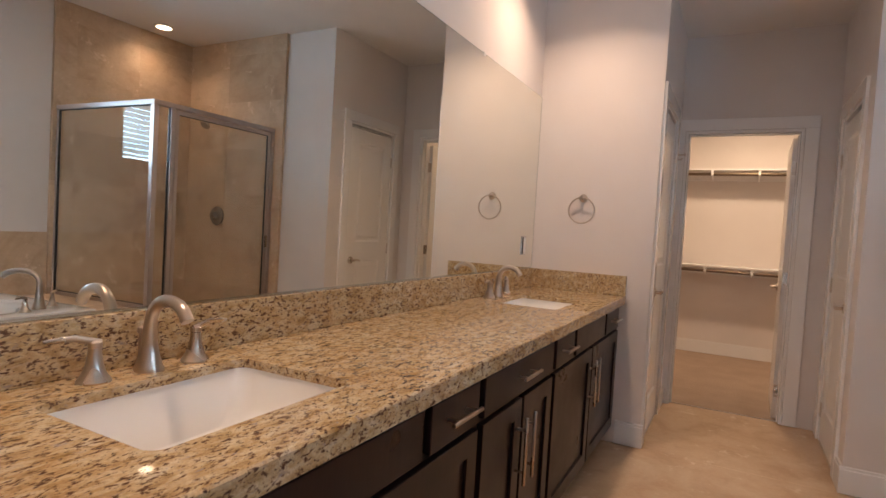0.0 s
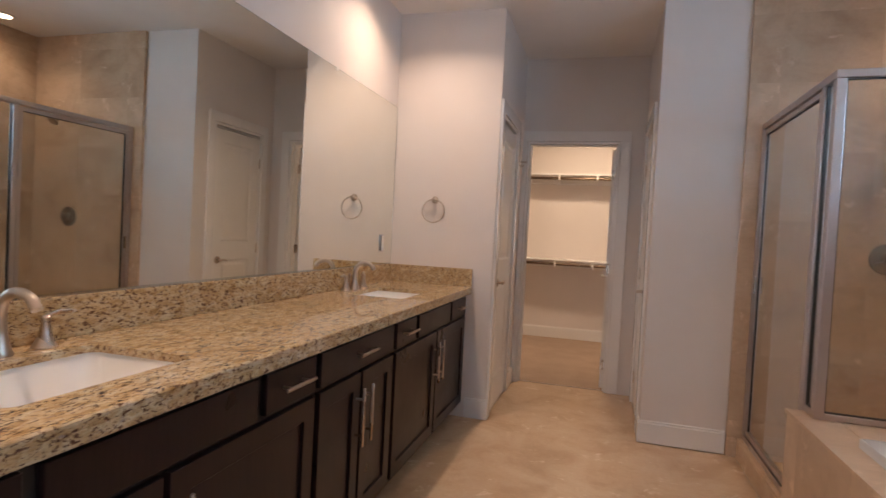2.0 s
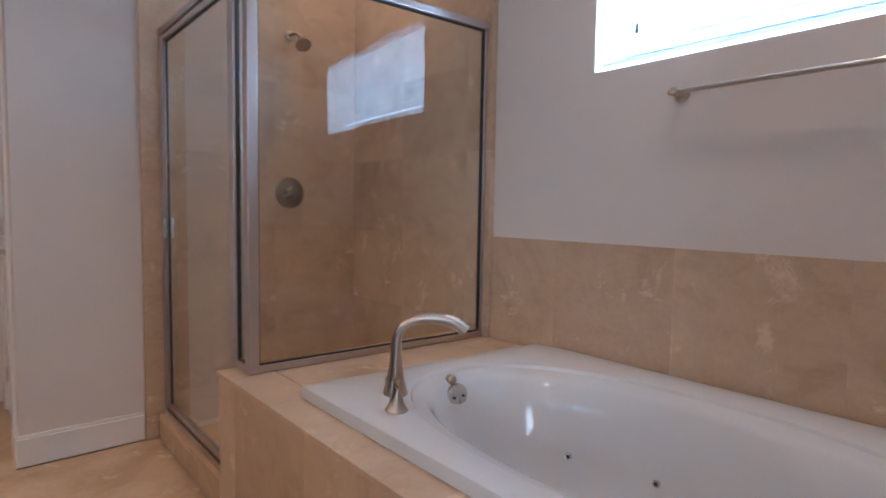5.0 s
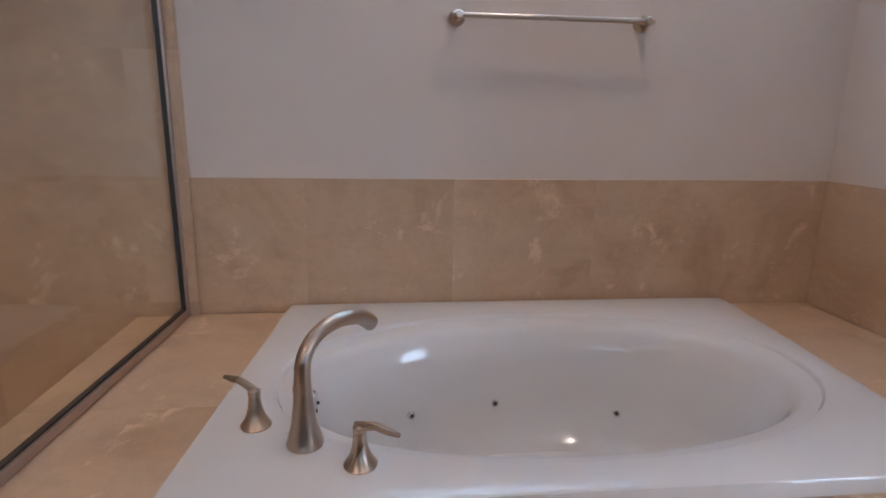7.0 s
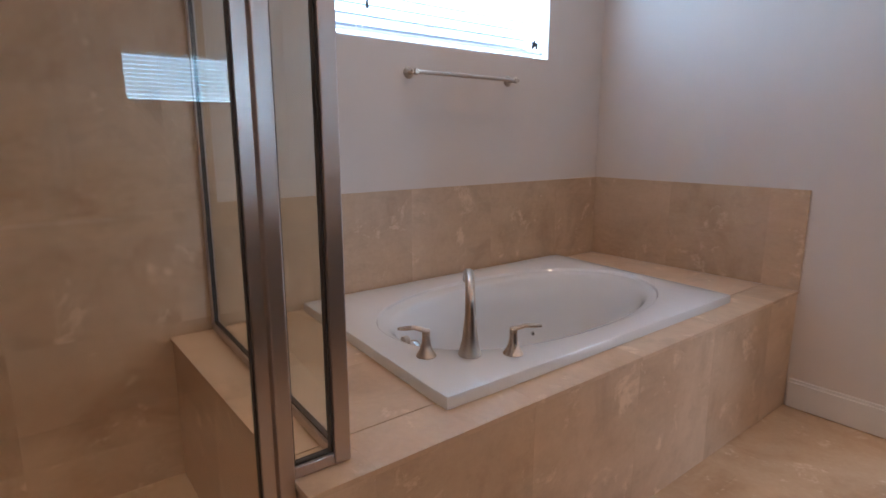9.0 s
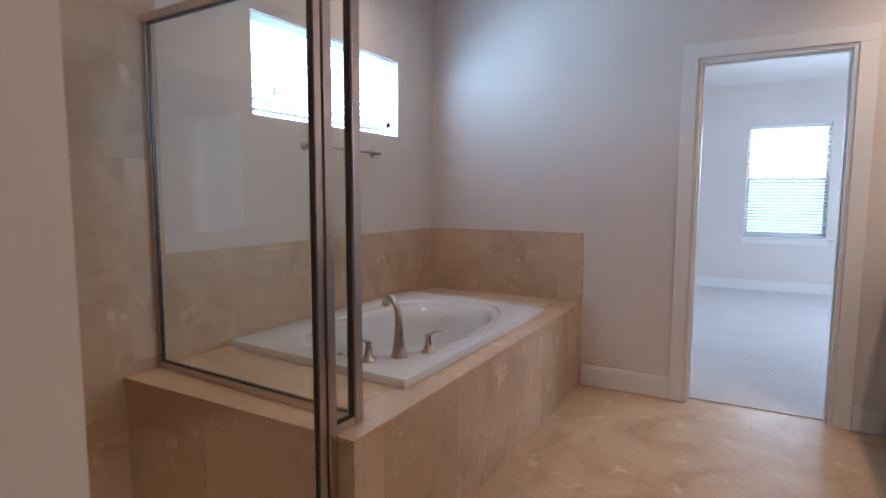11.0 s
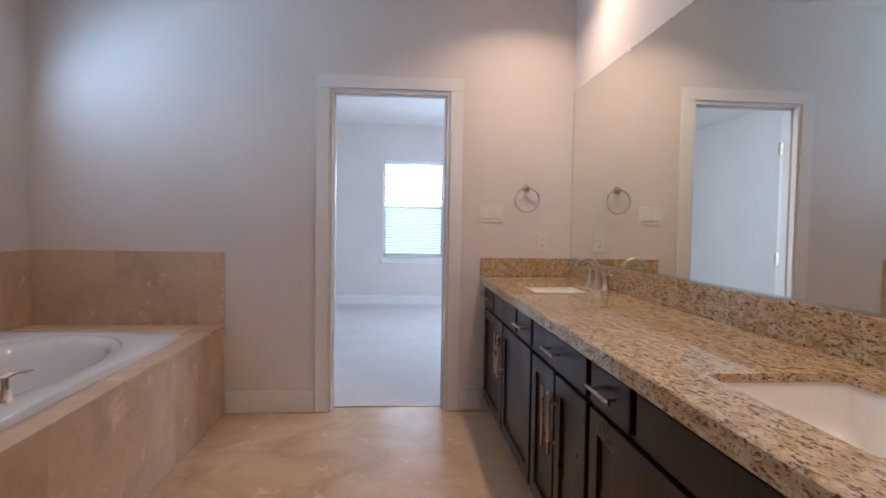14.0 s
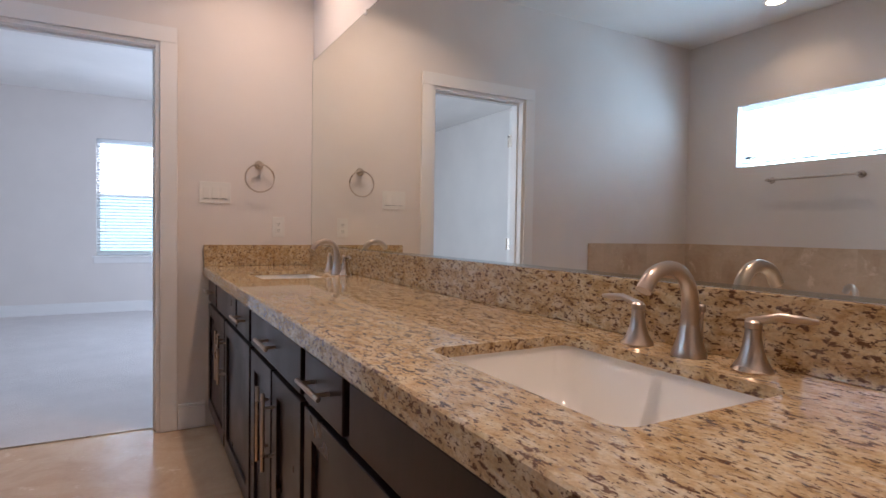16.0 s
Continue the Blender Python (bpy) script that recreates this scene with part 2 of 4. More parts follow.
def lathe(bm, profile, at=(0, 0, 0), axis="z", seg=28):
    rings = []
    for r, h in profile:
        ring = []
        for i in range(seg):
            a = 2 * math.pi * i / seg
            c, s = r * math.cos(a), r * math.sin(a)
            p = {"z": (c, s, h), "x": (h, c, s), "y": (s, h, c)}[axis]
            ring.append(Vector(at) + Vector(p))
        rings.append(ring)
    return ring_loft(bm, rings)


def sweep(bm, points, radii, seg=16, flat=1.0):
    """A tube through points; flat squashes it along the last side vector."""
    pts = [Vector(p) for p in points]
    rings, side = [], None
    for i, p in enumerate(pts):
        d = (pts[min(i + 1, len(pts) - 1)] - pts[max(i - 1, 0)]).normalized()
        if side is None:
            side = d.orthogonal().normalized() if abs(d.z) < 0.9 else Vector((1, 0, 0))
        side = (side - d * side.dot(d)).normalized()
        up = d.cross(side)
        r = radii[i] if isinstance(radii, (list, tuple)) else radii
        rings.append([p + side * r * math.cos(2 * math.pi * k / seg) + up * r * flat * math.sin(2 * math.pi * k / seg) for k in range(seg)])
    return ring_loft(bm, rings)


def finish(name, bm, material, smooth=False):
    bmesh.ops.recalc_face_normals(bm, faces=bm.faces)
    me = bpy.data.meshes.new(name)
    bm.to_mesh(me)
    bm.free()
    me.materials.append(material)
    if smooth:
        me.polygons.foreach_set("use_smooth", [True] * len(me.polygons))
        me.set_sharp_from_angle(angle=radians(38))
    return new(name, me)


def part(name, bm, material, parent=None, label="", smooth=False):
    ob = finish(name, bm, material, smooth)
    if parent is not None:
        ob.parent = parent
        ob.matrix_parent_inverse = parent.matrix_world.inverted()
    return tagged(ob, label)


def thing(name, at, label, category, group="", kind=""):
    ob = new(name)
    ob.empty_display_size = 0.05
    ob.matrix_world = pose(*at)
    return tagged(ob, label, category, group, kind)


def structure(name, bm, material, label, category="wall"):
    return tagged(finish(name, bm, material), label, category, "", "structure")


def pieces(bmaker, slots, name, material, parent):
    """Many like pieces that share meshes by size. slots: (origin, size)."""
    cache = {}
    for at, size in slots:
        key = tuple(round(s, 3) for s in size)
        if key not in cache:
            o = finish(name, bmaker(*key), material)
            cache[key] = o.data
        else:
            o = new(name, cache[key])
        o.location = at
        o.parent = parent


def tile_mesh(sx, sy, sz):
    bm = bmesh.new()
    box(bm, 0, sx, 0, sy, 0, sz, 0.0004, 1)
    return bm


# ---- structure ----
XW, XE, YN = -0.566, 2.875, 3.44         # mirror wall, window wall, wall past the vanity
NW, NE, YC = 0.182, 1.182, 4.54         # nook walls, closet wall
COL = 1.676                             # pier beside the shower
DX0, DX1, DH = 0.267, 1.036, 2.102        # bedroom doorway
CX0, CX1, CH = 0.224, 0.980, 2.087       # closet doorway
WY0, WY1, WZ0, WZ1 = 0.472, 1.743, 1.69, 2.19   # bath window
EY0, EY1 = 3.70, 4.35   
FY0, FY1 = 3.54, 4.19                   # doors in the nook

structure("floor", boxes((XW - 0.12, XE + 0.12, -0.09, YC + 0.055, -0.12, -0.010)), GROUT, "sand-coloured grout bed under square travertine floor tiles", "floor")
structure("ceiling", boxes((XW - 0.12, XE + 0.12, -0.06, YC + 0.06, CEIL, CEIL + 0.15)), CEILING, "flat white painted bathroom ceiling with recessed lamps", "ceiling")
structure("wall_west", boxes((XW - 0.12, XW, -0.13, YN + 0.12, 0, CEIL)), WALL, "warm greige painted wall behind the long mirror")
structure("wall_south", boxes((-2.2, DX0, -0.13, 0, 0, CEIL), (DX1, 3.4, -0.13, 0, 0, CEIL), (DX0, DX1, -0.13, 0, DH, CEIL)), WALL, "warm greige painted wall with a doorway to the bedroom")
structure("wall_north", boxes((XW, NW, YN, YN + 0.09, 0, CEIL)), WALL, "warm greige painted wall at the vanity's end")
structure("wall_nook_west", boxes((NW - 0.12, NW, YN + 0.09, FY0, 0, CEIL), (NW - 0.12, NW, FY1, YC, 0, CEIL), (NW - 0.12, NW, FY0, FY1, DH, CEIL)), WALL, "greige painted passage wall with a closed door")
structure("wall_pier", boxes((NE, COL, YN + 0.018, EY0 - 0.012, 0, CEIL)), WALL, "greige painted wall pier beside the shower")
structure("wall_nook_east", boxes((NE, NE + 0.12, EY0 - 0.012, EY0, 0, CEIL), (NE, NE + 0.12, EY1, YC, 0, CEIL), (NE, NE + 0.12, EY0, EY1, DH, CEIL)), WALL, "greige painted passage wall with a closed door")
structure("wall_closet", boxes((-0.9, CX0, YC, YC + 0.115, 0, CEIL), (CX1, 2.2, YC, YC + 0.115, 0, CEIL), (CX0, CX1, YC, YC + 0.115, CH, CEIL)), WALL, "greige painted wall with an open closet doorway")
structure("wall_shower", boxes((COL, XE + 0.12, YN + 0.018, YN + 0.12, 0, CEIL)), WALL, "wall behind the tiled shower")
structure("wall_east", boxes((XE, XE + 0.16, 0, WY0, 0, CEIL), (XE, XE + 0.16, WY1, YN + 0.018, 0, CEIL), (XE, XE + 0.16, WY0, WY1, 0, WZ0), (XE, XE + 0.16, WY0, WY1, WZ1, CEIL)), WALL, "greige painted wall with a high wide window over the tub")
# unseen backing walls added 6 cm behind the closed doors, no real rooms
structure("wall_side_room", boxes((NW - 0.30, NW - 0.18, YN + 0.12, YC, 0, CEIL)), WALL, "unseen plain wall added close behind the closed passage door")
structure("wall_toilet_room", boxes((NE + 0.18, NE + 0.30, YN + 0.12, YC, 0, CEIL)), WALL, "unseen plain wall added close behind the closed passage door")

# bedroom
BX0, BX1, BY = -2.0, 2.92, -5.0
BW = [(-0.115, 0.828), (-1.175, -0.232)]
BZ0, BZ1 = 0.744, 2.240
structure("bedroom_floor", boxes((BX0, BX1, BY, -0.09, -0.12, 0.004)), CARPET, "pale wall-to-wall bedroom carpet", "carpet")
structure("bedroom_ceiling", boxes((BX0, BX1, BY, -0.13, CEIL, CEIL + 0.15)), CEILING, "flat white bedroom ceiling", "ceiling")
structure("bedroom_wall_south", boxes((BX0, BW[1][0], BY - 0.14, BY, 0, CEIL), (BW[1][1], BW[0][0], BY - 0.14, BY, BZ0, BZ1), (BW[0][1], BX1, BY - 0.14, BY, 0, CEIL), (BW[1][0], BW[0][1], BY - 0.14, BY, 0, BZ0), (BW[1][0], BW[0][1], BY - 0.14, BY, BZ1, CEIL)), WALL, "greige bedroom wall with two tall windows")
# the opening is added out of view to let the side fill in
structure("bedroom_wall_west", boxes((BX0 - 0.12, BX0, BY, -3.6, 0, CEIL), (BX0 - 0.12, BX0, -1.8, -0.13, 0, CEIL), (BX0 - 0.12, BX0, -3.6, -1.8, 0, BZ0), (BX0 - 0.12, BX0, -3.6, -1.8, BZ1, CEIL)), WALL, "greige painted bedroom side wall with an unseen opening added for fill light")
structure("bedroom_wall_east", boxes((BX1, BX1 + 0.12, BY, -0.13, 0, CEIL)), WALL, "greige painted bedroom side wall")

# closet
KX0, KX1, KY = -0.7, 2.0, 6.95
structure("closet_floor", boxes((KX0, KX1, YC + 0.055, KY, -0.12, 0.004)), CARPET2, "taupe carpet on the closet floor", "carpet")
structure("closet_ceiling", boxes((KX0, KX1, YC + 0.115, KY, CEIL, CEIL + 0.15)), CEILING, "flat white closet ceiling", "ceiling")
structure("closet_wall_north", boxes((KX0, KX1, KY, KY + 0.12, 0, CEIL)), WALL, "greige painted closet back wall")
structure("closet_wall_west", boxes((KX0 - 0.12, KX0, YC + 0.115, KY, 0, CEIL)), WALL, "greige painted closet side wall")
structure("closet_wall_east", boxes((KX1, KX1 + 0.12, YC + 0.115, KY, 0, CEIL)), WALL, "greige painted closet side wall")


# baseboards: a tall flat board with an eased, stepped top
def board(name, x0, x1, y0, y1, face):
    """face: which side looks into the room: 'n', 's', 'e', 'w'."""
    bm = bmesh.new()
    box(bm, x0, x1, y0, y1, 0.003, 0.128, 0.002, 1)
    i = 0.005
    box(bm, x0 + (i if face == "w" else 0), x1 - (i if face == "e" else 0), y0 + (i if face == "s" else 0), y1 - (i if face == "n" else 0), 0.128, 0.143, 0.0025, 2)
    return structure(name, bm, TRIM, "white painted tall baseboard", "baseboard")


T = 0.016
board("baseboard", DX1 + 0.092, 1.690, 0, T, "n")
board("baseboard", 0.035, DX0 - 0.092, 0, T, "n")
board("baseboard", 0.035, NW + T, YN - T, YN, "s")
board("baseboard", NW, NW + T, FY1 + 0.088, YC, "e")
board("baseboard", NE - T, COL - 0.004, YN + 0.018 - T, YN + 0.018, "s")
board("baseboard", NE - T, NE, YN + 0.018, EY0 - 0.088, "w")
board("baseboard", NE - T, NE, EY1 + 0.088, YC, "w")
board("baseboard", KX0, KX1, KY - T, KY, "s")
board("baseboard", BX0, BX1, BY, BY + T, "n")
board("baseboard", BX0, BX0 + T, BY + T, -0.13, "e")
board("baseboard", BX1 - T, BX1, BY + T, -0.13, "w")


# door casings and jambs
def casing(name, a0, a1, h, at, out, axis, label):
    """Flat casing round an opening from a0 to a1. at: the wall face, out: +1 or -1 along the other axis."""
    w, t = 0.088, 0.017
    lo, hi = (at, at + out * t) if out > 0 else (at + out * t, at)
    bm = bmesh.new()

    def put(p0, p1, l, h_, z0, z1):
        if axis == "x":
            box(bm, p0, p1, l, h_, z0, z1, 0.0025, 2)
        else:
            box(bm, l, h_, p0, p1, z0, z1, 0.0025, 2)
    put(a0 - w, a0 - 0.004, lo, hi, 0.003, h + 0.004)
    put(a1 + 0.004, a1 + w, lo, hi, 0.003, h + 0.004)
    put(a0 - w, a1 + w, lo, hi, h + 0.004, h + w)
    return structure(name, bm, TRIM, label, "trim")


def jamb(name, a0, a1, h, y0, y1, axis, stop):
    """Lining of an opening with a door stop."""
    bm = bmesh.new()
    e = 0.004
    for p0, p1, z0, z1 in ((a0 - 0.002, a0 + 0.018, 0.003, h), (a1 - 0.018, a1 + 0.002, 0.003, h), (a0 + 0.018, a1 - 0.018, h - 0.018, h + 0.002)):
        (box(bm, p0, p1, y0 - e, y1 + e, z0, z1, 0.0015, 1) if axis == "x" else box(bm, y0 - e, y1 + e, p0, p1, z0, z1, 0.0015, 1))
    s0, s1 = stop
    for p0, p1, z0, z1 in ((a0 + 0.018, a0 + 0.029, 0.003, h - 0.018), (a1 - 0.029, a1 - 0.018, 0.003, h - 0.018), (a0 + 0.029, a1 - 0.029, h - 0.029, h - 0.018)):
        (box(bm, p0, p1, s0, s1, z0, z1, 0.0015, 1) if axis == "x" else box(bm, s0, s1, p0, p1, z0, z1, 0.0015, 1))
    return structure(name, bm, TRIM, "white painted door jamb with a stop", "door frame")


casing("trim_bedroom_door", DX0, DX1, DH, 0, 1, "x", "white painted casing round the bedroom doorway")
casing("trim_bedroom_door_back", DX0, DX1, DH, -0.13, -1, "x", "white painted casing on the bedroom side")
jamb("door_frame_bedroom", DX0, DX1, DH, -0.13, 0, "x", (-0.085, -0.05))
casing("trim_closet_door", CX0, CX1, CH, YC, -1, "x", "white painted casing round the closet doorway")
jamb("door_frame_closet", CX0, CX1, CH, YC, YC + 0.115, "x", (YC + 0.04, YC + 0.075))
casing("trim_passage_door_west", FY0, FY1, DH, NW, 1, "y", "white painted casing round a closed door")
jamb("door_frame_west", FY0, FY1, DH, NW - 0.12, NW, "y", (NW - 0.065, NW - 0.039))
casing("trim_passage_door_east", EY0, EY1, DH, NE, -1, "y", "white painted casing round a closed door")
jamb("door_frame_east", EY0, EY1, DH, NE, NE + 0.12, "y", (NE + 0.039, NE + 0.065))


# two-panel interior door, hinge edge at the origin, slab along +x, faces at y = 0 and y = 0.035
def lever(parent, x, z, side, toward):
    y = 0.035 if side > 0 else 0.0
    bm = lathe(bmesh.new(), [(0.031, 0), (0.031, 0.007 * side), (0.026, 0.012 * side), (0.011, 0.012 * side), (0.010, 0.040 * side), (0.010, 0.046 * side)], (x, y, z), "y", 24)
    ob = part("door_handle", bm, NICKEL, parent, "brushed nickel lever handle", True)
    yy = y + 0.044 * side
    bm = sweep(bmesh.new(), [(x - toward * 0.008, yy, z), (x + toward * 0.025, yy, z + 0.003), (x + toward * 0.058, yy, z + 0.001), (x + toward * 0.086, yy - 0.006 * side, z - 0.006)], [0.0115, 0.0105, 0.0095, 0.007], 14)
    part("lever", bm, NICKEL, ob, "", True)
    return ob


def door(name, w, h, m, label, handle=(True, True), toward=-1):
    ob = thing(name, (0, 0, 0), label, "door", kind="structure")
    th = 0.035
    st, top, mid, bot = 0.105, 0.11, 0.16, 0.22
    zm = 0.92
    bm = boxes((0, st, 0, th, 0, h), (w - st, w, 0, th, 0, h), (st, w - st, 0, th, 0, bot), (st, w - st, 0, th, zm, zm + mid), (st, w - st, 0, th, h - top, h))
    slab = part("slab", bm, DOORPAINT, ob)
    for z0, z1 in ((bot, zm), (zm + mid, h - top)):
        bm = bmesh.new()
        x0, x1 = st, w - st
        for side in (0, 1):
            f, g = (0.0, 0.009) if side == 0 else (th, th - 0.009)
            rings = []
            for inset, y in ((0, f), (0.012, g), (0.030, g), (0.052, f + (g - f) * 0.25)):
                rings.append([Vector((x0 + inset, y, z0 + inset)), Vector((x1 - inset, y, z0 + inset)), Vector((x1 - inset, y, z1 - inset)), Vector((x0 + inset, y, z1 - inset))])
            ring_loft(bm, rings, True, False, True)
        part("panel", bm, DOORPAINT, ob)
    for hz in (0.20, 1.02, 1.82):
        bm = boxes((-0.004, 0.0, -0.002, 0.030, hz - 0.045, hz + 0.045))
        lathe(bm, [(0.006, -0.046), (0.006, 0.046)], (-0.005, -0.004, hz), "z", 12)
        part("hinge", bm, NICKEL, ob, "brushed nickel hinge", True)
    for side, on in ((-1, handle[0]), (1, handle[1])):
        if on:
            lever(ob, w - 0.065, 0.92, side, toward)
    ob.matrix_world = m
    return ob


# doors: bedroom stands open into the bedroom, closet open into the closet, two closed
door("door_bedroom", 0.735, 2.05, pose(DX1 + 0.012, -0.168, 0.008, 0, 0, -3.0) @ pose(0, -0.035, 0), "white painted two-panel door folded back against the bedroom wall", (True, False))
door("door_closet", 0.715, 2.035, pose(CX1 - 0.020, YC + 0.125, 0.008, 0, 0, 88.5), "white painted two-panel door standing open inside the closet")
door("door_passage_east", 0.606, 2.05, pose(NE + 0.002, EY1 - 0.022, 0.008, 0, 0, -90), "closed white two-panel door with a nickel lever")
door("door_passage_west", 0.606, 2.05, pose(NW - 0.037, FY1 - 0.022, 0.008, 0, 0, -90), "closed white two-panel door with a nickel lever")

# robe hook beside the western passage door
hook = thing("robe_hook", (NW, 4.31, 1.88), "small brushed nickel robe hook on the passage wall", "hook")
bm = lathe(bmesh.new(), [(0.017, 0), (0.017, 0.006), (0.006, 0.008), (0.006, 0.055), (0.011, 0.058), (0.011, 0.066)], (NW, 4.31, 1.88), "x", 18)
part("peg", bm, NICKEL, hook, "", True)
bm = sweep(bmesh.new(), [(NW + 0.004, 4.31, 1.867), (NW + 0.020, 4.31, 1.845), (NW + 0.040, 4.31, 1.845), (NW + 0.045, 4.31, 1.858)], 0.005, 10)
part("lower_peg", bm, NICKEL, hook, "", True)

# ---- vanity ----
FRONT, ZT, ZB, XF = 0.027, 0.904, 0.854, 0.048


def bar_pull(parent, y, z, length, upright):
    """Round bar pull on two posts, on the cabinet face."""
    x = FRONT + 0.032
    half = length / 2
    d = Vector((0, 0, 1)) if upright else Vector((0, 1, 0))
    c = Vector((x, y, z))
    bm = sweep(bmesh.new(), [c - d * half, c - d * (half - 0.002), c + d * (half - 0.002), c + d * half], [0.0045, 0.006, 0.006, 0.0045], 14)
    for s in (-0.62, 0.62):
        p = c + d * half * s
        sweep(bm, [(FRONT, p.y, p.z), (x, p.y, p.z)], 0.0048, 10)
    part("pull", bm, NICKEL, parent, "brushed nickel bar pull", True)


def slab_front(parent, name, y0, y1, z0, z1, pull):
    bm = box(bmesh.new(), FRONT - 0.019, FRONT, y0, y1, z0, z1, 0.0025, 2)
    ob = part(name, bm, ESPRESSO, parent)
    if pull:
        bar_pull(ob, (y0 + y1) / 2, (z0 + z1) / 2 + 0.004, 0.165, False)


def shaker(parent, y0, y1, z0, z1, pull_at):
    s = 0.062
    x0, x1 = FRONT - 0.019, FRONT
    e = 0.0015

    def rect(x, d):
        return [Vector((x, y0 + d, z0 + d)), Vector((x, y1 - d, z0 + d)), Vector((x, y1 - d, z1 - d)), Vector((x, y0 + d, z1 - d))]
    rings = [rect(x0, 0), rect(x1 - e, 0), rect(x1, e), rect(x1, s - e), rect(x1 - e, s), rect(x0, s), rect(x0, 0)]
    bm = ring_loft(bmesh.new(), rings, True, False, False)
    bmesh.ops.remove_doubles(bm, verts=bm.verts, dist=0.0001)
    bmesh.ops.recalc_face_normals(bm, faces=bm.faces)
    ob = part("cabinet_door", bm, ESPRESSO, parent)
    part("panel", boxes((x0 + 0.002, x1 - 0.010, y0 + s - 0.003, y1 - s + 0.003, z0 + s - 0.003, z1 - s + 0.003)), ESPRESSO, ob)
    bar_pull(ob, y0 + 0.031 if pull_at < 0 else y1 - 0.031, z1 - 0.165, 0.225, True)


def cabinet(y0, y1, drawers, label):
    ob = thing("vanity_cabinet", (-0.30, (y0 + y1) / 2, 0), label, "cabinet", "vanity cabinets")
    g = 0.001
    xf = FRONT - 0.020
    bm = boxes((XW + 0.004, xf - 0.02, y0 + g, y0 + 0.018, 0.10, ZB - 0.001), (XW + 0.004, xf - 0.02, y1 - 0.018, y1 - g, 0.10, ZB - 0.001),
               (XW + 0.004, xf - 0.02, y0 + 0.018, y1 - 0.018, 0.10, 0.118), (XW + 0.004, XW + 0.012, y0 + 0.018, y1 - 0.018, 0.118, ZB - 0.001))
    part("body", bm, ESPRESSO_DARK, ob)
    bm = bmesh.new()
    for q in ((y0 + g, y0 + 0.04, 0.10, ZB - 0.001), (y1 - 0.04, y1 - g, 0.10, ZB - 0.001), (y0 + 0.04, y1 - 0.04, ZB - 0.035, ZB - 0.001), (y0 + 0.04, y1 - 0.04, 0.700, 0.730), (y0 + 0.04, y1 - 0.04, 0.10, 0.135)):
        box(bm, xf - 0.02, xf, *q)
    cuts = sorted({a for a, b_, k in drawers} - {min(a for a, b_, k in drawers)})
    for cy in cuts:
        box(bm, xf - 0.02, xf, cy - 0.028, cy + 0.010, 0.730, ZB - 0.035)
    part("face_frame", bm, ESPRESSO_DARK, ob)
    part("toe_kick", boxes((XW + 0.02, xf - 0.075, y0 + g, y1 - g, 0.0, 0.10)), ESPRESSO_DARK, ob)
    for a, b_, pull in drawers:
        slab_front(ob, "drawer_front" if pull else "false_front", a, b_, 0.722, 0.838, pull)
    mid = (max(y0, 0.06) + min(y1, YN - 0.06)) / 2
    e = 0.018
    shaker(ob, max(y0 + e, 0.075), mid - 0.010, 0.125, 0.705, 1)
    shaker(ob, mid + 0.010, min(y1 - e, YN - 0.075), 0.125, 0.705, -1)
    return ob


C0, C1 = 1.358, 2.056
cabinet(0.004, C0, [(0.075, 0.396, True), (0.432, 1.030, False), (1.068, C0 - 0.020, True)], "dark espresso sink cabinet with two shaker doors and two small drawers")
cabinet(C0, C1, [(C0 + 0.020, C1 - 0.020, True)], "dark espresso cabinet with one wide drawer over two shaker doors")
cabinet(C1, YN - 0.004, [(C1 + 0.020, 2.346, True), (2.384, 2.982, False), (3.018, YN - 0.075, True)], "dark espresso sink cabinet with two shaker doors and two small drawers")

# granite top with two rounded rectangular cut-outs
ZS = ZT - 0.021                     # underside of the thin slab
SINKS = [(0.690, -0.262, 0.718), (2.690, -0.262, 2.708)]
SHX, SHY, SR = 0.166, 0.233, 0.030


def rounded(cx, cy, hx, hy, r, n=6):
    pts = []
    for qx, qy, a0 in ((1, 1, 0), (-1, 1, 90), (-1, -1, 180), (1, -1, 270)):
        for i in range(n + 1):
            a = radians(a0 + 90 * i / n)
            pts.append((cx + qx * (hx - r) + r * math.cos(a), cy + qy * (hy - r) + r * math.sin(a)))
    return pts


def slab_with_holes(bm, x0, x1, y0, y1, z0, z1, holes):
    """A plate cut in strips along y, each strip with one hole bridged to its outline."""
    ys = [y0] + [(a[1] + b_[1]) / 2 for a, b_ in zip(holes, holes[1:])] + [y1]
    for (cx, cy, hx, hy, r), ya, yb in zip(holes, ys, ys[1:]):
        inner = rounded(cx, cy, hx, hy, r)
        outer = []
        for px, py in inner:
            dx, dy = px - cx, py - cy
            k = min(((x1 - cx) if dx > 0 else (cx - x0)) / max(abs(dx), 1e-6), ((yb - cy) if dy > 0 else (cy - ya)) / max(abs(dy), 1e-6))
            outer.append((cx + dx * k, cy + dy * k))
        for c_ in ((x0, ya), (x1, ya), (x1, yb), (x0, yb)):
            i = min(range(len(outer)), key=lambda j: (outer[j][0] - c_[0]) ** 2 + (outer[j][1] - c_[1]) ** 2)
            outer[i] = c_
        rings = [[Vector((*p, z)) for p in ring] for ring, z in ((outer, z0), (outer, z1 - 0.004), ([(min(max(px, x0), x1 - 0.004), py) for px, py in outer], z1), (inner, z1), ([(cx + (px - cx) * 1.0, py) for px, py in inner], z0))]
        ring_loft(bm, rings + [rings[0]], True, False, False)
    bmesh.ops.remove_doubles(bm, verts=bm.verts, dist=0.0002)
    return bm


